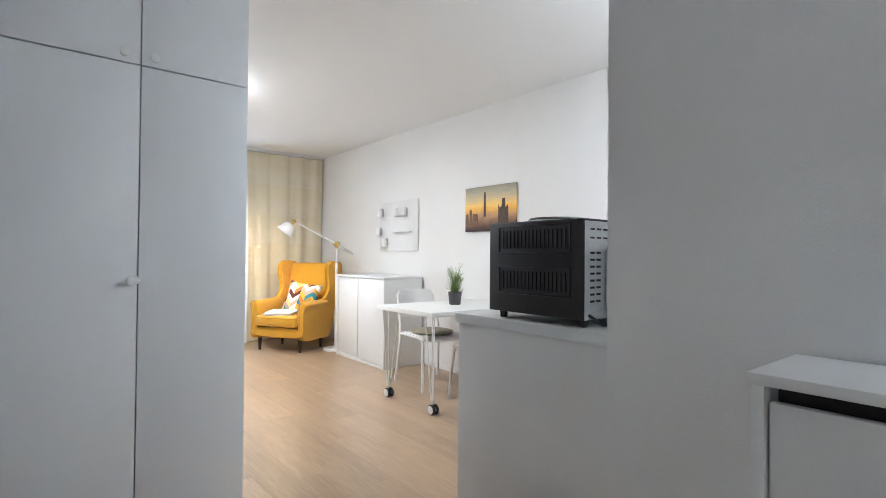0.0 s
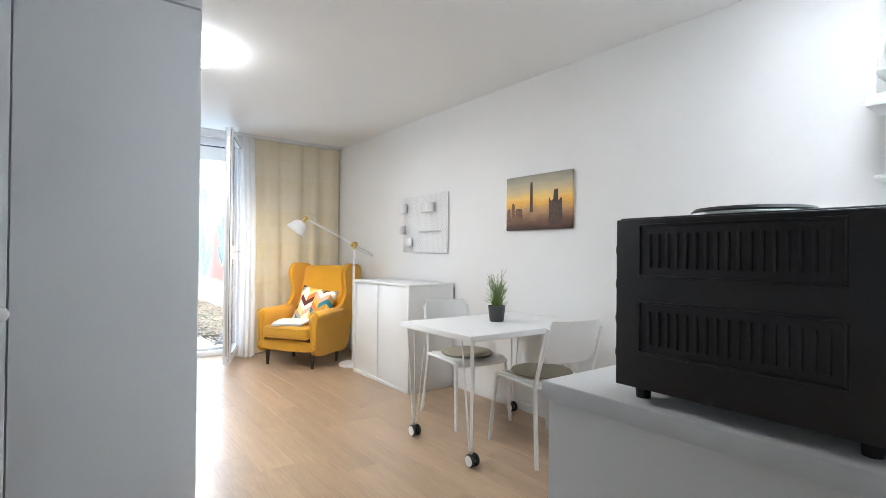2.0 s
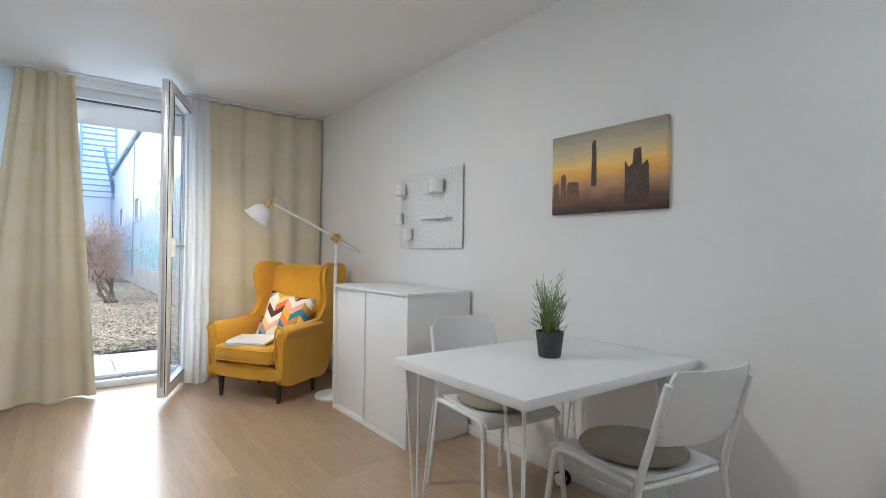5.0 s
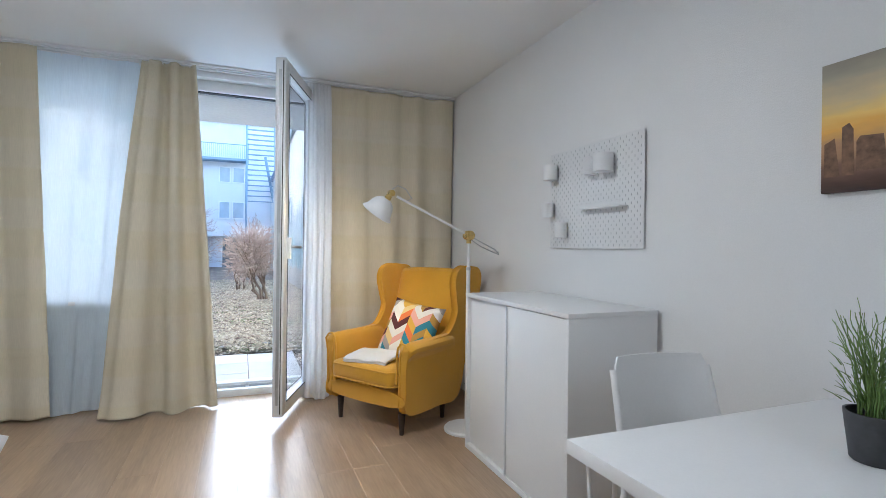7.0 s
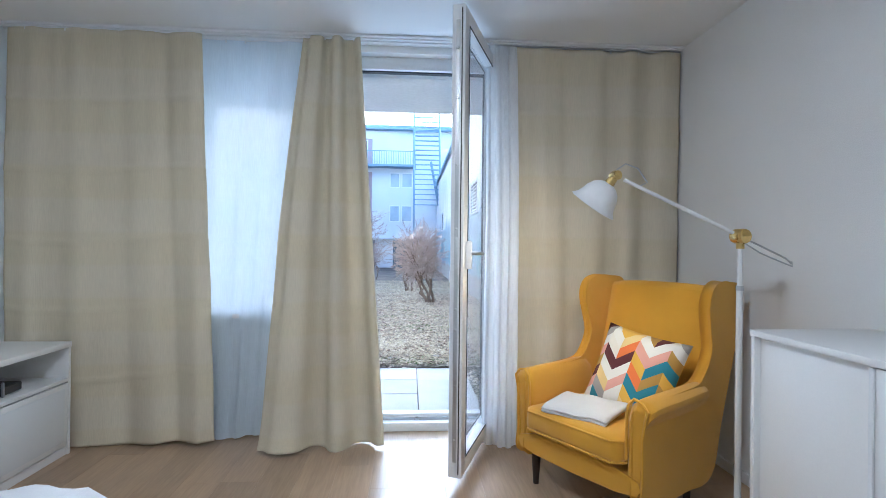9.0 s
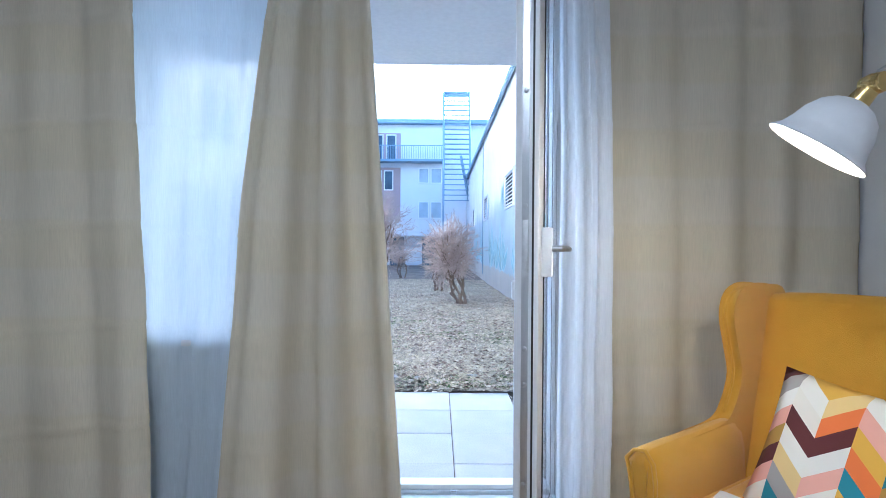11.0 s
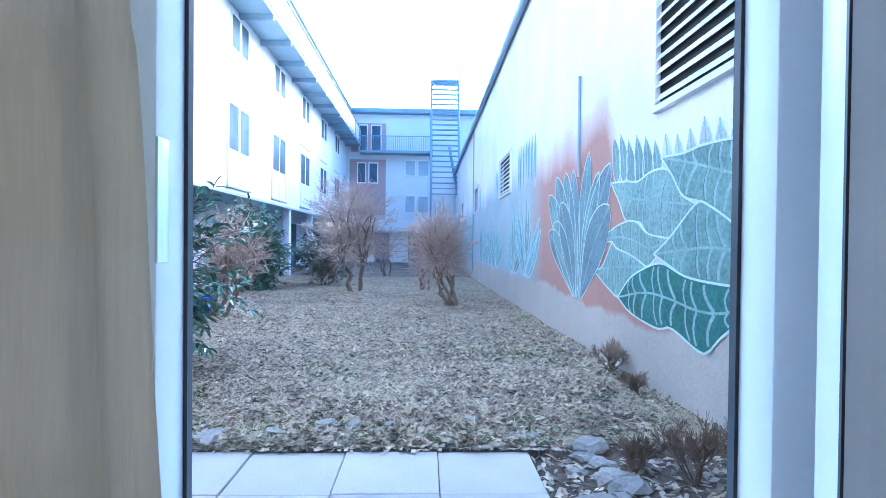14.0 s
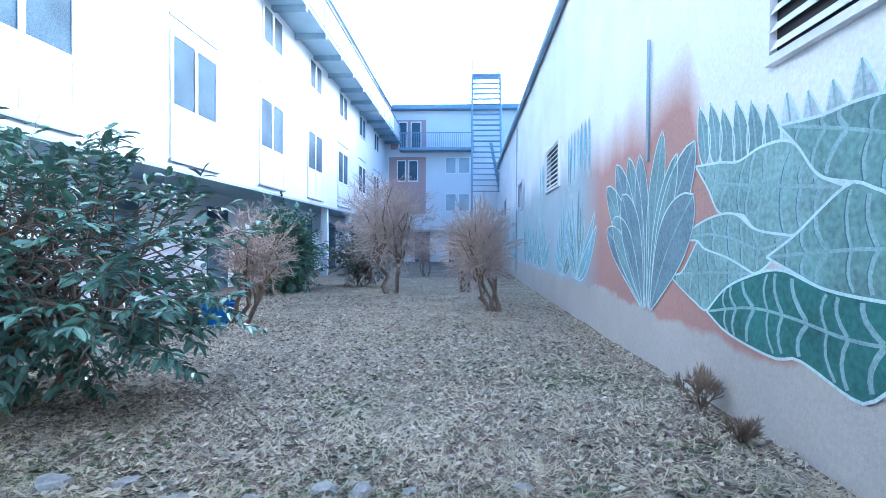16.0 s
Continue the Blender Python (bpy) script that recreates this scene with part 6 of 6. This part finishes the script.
# ---- shrubs ----
def branch(bm, tw, p, d, length, r, depth, rnd_, spread=0.55, tips=None):
    pts = [p]
    n = 4
    q = p.copy()
    for k in range(n):
        d = (d + Vector((rnd_.uniform(-1, 1), rnd_.uniform(-1, 1), rnd_.uniform(-0.4, 0.8))) * 0.16).normalized()
        q = q + d * length / n
        pts.append(q.copy())
    tube(bm if depth > 2 else tw, pts, r, 5 if depth > 2 else 3, r * 0.6, cap=False)
    if depth == 0:
        if tips is not None:
            tips.append((q, d))
        return
    for k in range(4 if depth > 1 else 6):
        u = rnd_.uniform(0.4, 1.0)
        o = pts[min(n, max(1, int(u * n + 0.5)))]
        nd = (d + Vector((rnd_.uniform(-1, 1), rnd_.uniform(-1, 1), rnd_.uniform(-0.5, 0.9))) * spread * 1.4).normalized()
        branch(bm, tw, o, nd, length * rnd_.uniform(0.6, 0.85), max(0.0022, r * 0.52), depth - 1, rnd_, spread, tips)


def reach(bm, a, b, r0, r1, bow, rn, seg, steps=4):
    """A crooked limb from a to b that sags or arches by bow; its points."""
    pts = []
    for k in range(steps + 1):
        u = k / steps
        w = (b - a).length * 0.06 * math.sin(math.pi * u)
        pts.append(a.lerp(b, u) + Vector((rn.gauss(0, w), rn.gauss(0, w), bow * math.sin(math.pi * u) + rn.gauss(0, w * 0.5))))
    tube(bm, pts, r0, seg, r1, cap=False)
    return pts


def inside(rn, centre, rad, shell):
    """A random place in an egg, mostly near its skin for a high shell."""
    while True:
        v = Vector((rn.uniform(-1, 1), rn.uniform(-1, 1), rn.uniform(-1, 1)))
        if shell < v.length < 1:
            return Vector((centre[0] + v.x * rad[0], centre[1] + v.y * rad[1], centre[2] + v.z * rad[2]))


def skeleton_of(rn, wood, twigs, stems, centre, rad, limbs, subs, fork, girth):
    """Stems, limbs and side shoots that fill an egg-shaped crown; the ends of the shoots and their ways."""
    ends = []
    c = Vector(centre)
    for i in range(stems):
        an = 2 * math.pi * i / stems + rn.uniform(-0.5, 0.5)
        foot = Vector((0.10 * math.cos(an), 0.10 * math.sin(an), -0.06)) * (1 if stems > 1 else 0)
        crotch = Vector((c.x * 0.6 + rad[0] * 0.25 * math.cos(an), c.y * 0.6 + rad[1] * 0.25 * math.sin(an), fork * rn.uniform(0.8, 1.25)))
        trunk_pts = reach(wood, foot, crotch, girth, girth * 0.75, 0.0, rn, 7)
        for _ in range(limbs):
            tip = inside(rn, centre, [q * 0.75 for q in rad], 0.45)
            limb = reach(wood, trunk_pts[rn.choice((3, 4, 4))], tip, girth * 0.62, girth * 0.2, 0.05, rn, 5)
            for _ in range(subs):
                o = limb[rn.choice((1, 2, 3, 4))]
                goal = inside(rn, centre, rad, 0.62)
                goal = o.lerp(goal, min(1.0, 0.85 * max(rad) / max(0.01, (goal - o).length)))
                sub = reach(twigs, o, goal, max(0.009, girth * 0.24), 0.006, 0.03, rn, 4)
                ends.append((sub, (sub[-1] - sub[0]).normalized()))
    return ends


def bare_bush(x, y, stems, centre, rad, limbs, subs, shoots, fork, girth, seed, label):
    rn = random.Random(seed)
    root = thing("bare_shrub", label, "shrub", pose(x, y, gz(x, y)), group="bare shrubs in the yard")
    a, b = bmesh.new(), bmesh.new()
    for sub, d in skeleton_of(rn, a, b, stems, centre, rad, limbs, subs, fork, girth):
        for _ in range(shoots):
            o = sub[rn.choice((1, 2, 3, 4, 4))]
            out = (o - Vector(centre)).normalized()
            way = (d * 0.5 + out * 0.5 + Vector((rn.gauss(0, 0.5), rn.gauss(0, 0.5), rn.gauss(0.25, 0.4)))).normalized()
            twig = reach(b, o, o + way * rn.uniform(0.14, 0.26) * max(rad), 0.0075, 0.005, 0.0, rn, 3, 3)
            for _ in range(3):
                p = twig[rn.choice((1, 2, 3))]
                w2 = (way + Vector((rn.gauss(0, 0.6), rn.gauss(0, 0.6), rn.gauss(0.2, 0.5)))).normalized()
                reach(b, p, p + w2 * rn.uniform(0.06, 0.14) * max(rad), 0.0055, 0.0035, 0.0, rn, 3, 2)
    part("trunk", a, BARK, root, "several grey-brown stems", smooth=180)
    part("crown", b, TWIG, root, "fine bare twigs", smooth=None)


bare_bush(2.07, 16.4, 6, (-0.33, 0.0, 1.25), (0.72, 0.62, 0.85), 4, 7, 6, 0.55, 0.032, 11, "rounded leafless shrub with many stems near the mural")
bare_bush(-0.32, 19.8, 2, (-0.15, 0.0, 1.85), (1.15, 1.0, 1.3), 11, 8, 6, 0.75, 0.06, 12, "tall round-headed leafless shrub in the middle of the yard")
bare_bush(-1.85, 14.6, 3, (0.32, 0.0, 1.22), (0.66, 0.62, 0.68), 6, 7, 6, 0.35, 0.04, 13, "low leafless shrub with reddish twigs")
bare_bush(1.5, 20.5, 4, (0, 0, 1.15), (0.7, 0.7, 0.8), 3, 5, 4, 0.5, 0.03, 14, "leafless shrub further down the yard")
bare_bush(-0.1, 27.0, 4, (0, 0, 1.3), (0.8, 0.8, 0.9), 3, 5, 4, 0.5, 0.03, 16, "leafless shrub near the far building")
for x, y, h, s in ((3.16, 10.2, 0.17, 21), (2.95, 8.9, 0.3, 22), (3.2, 8.75, 0.36, 23), (2.7, 9.05, 0.22, 24), (3.25, 10.9, 0.3, 25)):
    rn = random.Random(s)
    rt = thing("dry_stalks", "dead brown stalks at the foot of the wall", "plant", pose(x, y, gz(x, y) if y > 9.25 else -0.16), group="dead stalks by the wall")
    for i in range(6):
        an = 6.28 * i / 6 + rn.uniform(-0.3, 0.3)
        a, b = bmesh.new(), bmesh.new()
        branch(a, b, Vector((0, 0, -0.02)), Vector((math.cos(an) * 0.5, math.sin(an) * 0.5, 1)).normalized(), h * 0.5, 0.008, 3, rn)
        stem = part("stem", a, BARK, rt, smooth=180)
        part("twig_spray", b, BARK, stem, smooth=None)


def leafy_bush(x, y, stems, centre, rad, limbs, subs, sprays, size, fork, girth, seed, label, material):
    """An evergreen: open woody frame, and sprays of paired pointed leaves at the ends of its shoots."""
    rn = random.Random(seed)
    root = thing("evergreen_shrub", label, "shrub", pose(x, y, gz(x, y)))
    a = bmesh.new()
    verts, faces = [], []
    for sub, d in skeleton_of(rn, a, a, stems, centre, rad, limbs, subs, fork, girth):
        for _ in range(sprays):
            o = sub[rn.choice((2, 3, 4, 4))]
            way = (d * 0.5 + (o - Vector(centre)).normalized() * 0.6 + Vector((rn.gauss(0, 0.55), rn.gauss(0, 0.55), rn.gauss(0.0, 0.35)))).normalized()
            n = rn.choice((3, 4, 5))
            stalk = reach(a, o, o + way * size * 0.55 * n, 0.004, 0.002, -0.02, rn, 3, n)
            side = way.cross(Vector((rn.uniform(-0.3, 0.3), rn.uniform(-0.3, 0.3), 1))).normalized()
            for k, p in enumerate(stalk[1:]):
                for sgn in (-1, 1, 0) if k == n - 1 else (-1, 1):
                    ld = (way * (0.55 if sgn else 1.0) + side * sgn * 0.8 + Vector((0, 0, rn.gauss(-0.15, 0.22)))).normalized()
                    sd = ld.cross(Vector((rn.gauss(0, 0.35), rn.gauss(0, 0.35), 1))).normalized()
                    up = sd.cross(ld)
                    s = size * rn.uniform(0.7, 1.25)
                    n0 = len(verts)
                    verts += [tuple(p), tuple(p + ld * s * 0.3 + sd * s * 0.2 + up * s * 0.07), tuple(p + ld * s * 0.7 + sd * s * 0.16 + up * s * 0.05), tuple(p + ld * s - up * s * 0.1), tuple(p + ld * s * 0.7 - sd * s * 0.16 + up * s * 0.05), tuple(p + ld * s * 0.3 - sd * s * 0.2 + up * s * 0.07), tuple(p + ld * s * 0.5)]
                    faces += [(n0, n0 + 1, n0 + 6), (n0 + 1, n0 + 2, n0 + 6), (n0 + 2, n0 + 3, n0 + 6), (n0 + 3, n0 + 4, n0 + 6), (n0 + 4, n0 + 5, n0 + 6), (n0 + 5, n0, n0 + 6)]
    part("trunk", a, BARK, root, "dark crooked stems", smooth=180)
    me = bpy.data.meshes.new("crown")
    me.from_pydata(verts, [], faces)
    me.materials.append(material)
    c = new("crown", me)
    c.parent = root
    c["label"] = "glossy dark green leaves"


leafy_bush(-1.6, 10.75, 4, (0.15, 0.0, 1.08), (1.4, 0.95, 0.86), 8, 6, 3, 0.115, 0.4, 0.035, 41, "large glossy evergreen shrub beside the paving", HOLLY)
leafy_bush(-3.25, 20.0, 5, (0, 0, 1.1), (0.95, 0.9, 1.15), 7, 7, 4, 0.13, 0.3, 0.03, 42, "dense dark evergreen shrub below the facade", HOLLY)
leafy_bush(-1.55, 22.2, 4, (0, 0, 1.0), (1.0, 0.8, 0.95), 6, 5, 3, 0.12, 0.3, 0.03, 43, "grey-green half-bare shrub behind the tall one", PALELEAF)

# small things on the ground-floor terraces
tub = thing("plastic_tub", "bright blue plastic tub on the ground", "tub", pose(-2.15, 14.6, gz(-2.15, 14.6)))
part("body", lathe(bmesh.new(), [(0, 0), (0.2, 0), (0.26, 0.32), (0.245, 0.32), (0.19, 0.02), (0, 0.02)], 24), BLUETUB, tub)
part("rim", lathe(bmesh.new(), [(0.255, 0.31), (0.285, 0.315), (0.285, 0.335), (0.25, 0.335)], 24), BLUETUB, tub)
for x, y in ((-3.0, 15.2), (-2.75, 15.6), (-3.3, 12.4)):
    solo("flower_pot", lathe(bmesh.new(), [(0, 0), (0.1, 0), (0.14, 0.22), (0.16, 0.22), (0.16, 0.27), (0.135, 0.27), (0.12, 0.2), (0, 0.19)], 20), TERRA, "orange terracotta flower pot on the ground", "flower pot", pose(x, y, gz(x, y)), group="pots by the terrace")
gt = thing("garden_table", "small dark metal garden table on a terrace", "garden table", pose(-3.4, 22.5, gz(-3.4, 22.5)))
part("tabletop", lathe(bmesh.new(), [(0, 0.7), (0.35, 0.7), (0.35, 0.72), (0, 0.72)], 20), STEEL, gt)
for k in range(3):
    part("leg", tube(bmesh.new(), [(0.05 * math.cos(k * 2.1), 0.05 * math.sin(k * 2.1), 0.7), (0.3 * math.cos(k * 2.1), 0.3 * math.sin(k * 2.1), 0)], 0.012), STEEL, gt)

# ---- paving slabs ----
pav = tagged(new("pavement", mesh_of(boxes((-3.2, 2.14, 7.27, 9.23, -0.3, -0.135)), EARTH)), "square concrete paving slabs before the door", "pavement", kind="structure")
PS = 0.525
slab_me = mesh_of(box(bmesh.new(), 0.003, PS - 0.003, 0.003, 0.487, -0.05, 0.0, bevel=0.004, seg=1), SLAB)
for i in range(10):
    for j in range(4):
        ob = new("paving_slab", slab_me)
        ob.location = (2.14 - PS * (i + 1), 7.28 + j * 0.488, -0.12 + 0.003 * math.sin(i * 3.1 + j * 1.7))
        ob.rotation_euler = (0.002 * math.sin(i + j), 0.003 * math.cos(2 * i + j), 0)
        ob.parent = pav

# ---- floor planks, last ----
OAK = mat("oak_laminate", (0.40, 0.285, 0.18), 0.34, var=0.15, scale=1.1, fine=9, bump=0.03, stretch=(11, 0.8, 1), objrand=0.5)
nd, lk = OAK.node_tree.nodes, OAK.node_tree.links
inf, spread_, shift = nd.new("ShaderNodeObjectInfo"), nd.new("ShaderNodeVectorMath"), nd.new("ShaderNodeVectorMath")
spread_.operation, shift.operation = 'MULTIPLY', 'ADD'
spread_.inputs[1].default_value = (37.0, 91.0, 53.0)
mapping = next(k for k in nd if k.bl_idname == "ShaderNodeMapping")
for k in nd:
    if k.bl_idname == "ShaderNodeMapRange" and abs(k.inputs[3].default_value - 0.26) < 0.001:
        k.inputs[3].default_value, k.inputs[4].default_value = 0.29, 0.33
lk.new(inf.outputs["Random"], spread_.inputs[0])
lk.new(spread_.outputs[0], shift.inputs[0])
lk.new(next(k for k in nd if k.bl_idname == "ShaderNodeTexCoord").outputs["Object"], shift.inputs[1])
lk.new(shift.outputs[0], mapping.inputs[0])
PW, PL = 0.19, 1.28


random.seed(21)
xs = [XL - 0.02 + i * PW for i in range(int((XR - XL + 0.2) / PW) + 1)]
for i, x in enumerate(xs):
    y = -2.0 - random.random() * PL
    while y < YW + 0.06:
        y0, y1 = max(y, -2.0), min(y + PL, YW + 0.06)
        if y1 - y0 > 0.05:
            bm = bmesh.new()
            g0 = 0.0004
            box(bm, 0, PW - g0, 0, y1 - y0 - g0, -0.010, 0.0, bevel=0.0006, seg=1)
            ob = new("plank", mesh_of(bm, OAK))
            ob.location = (x, y0, 0)
            ob.parent = floor_base
        y += PL
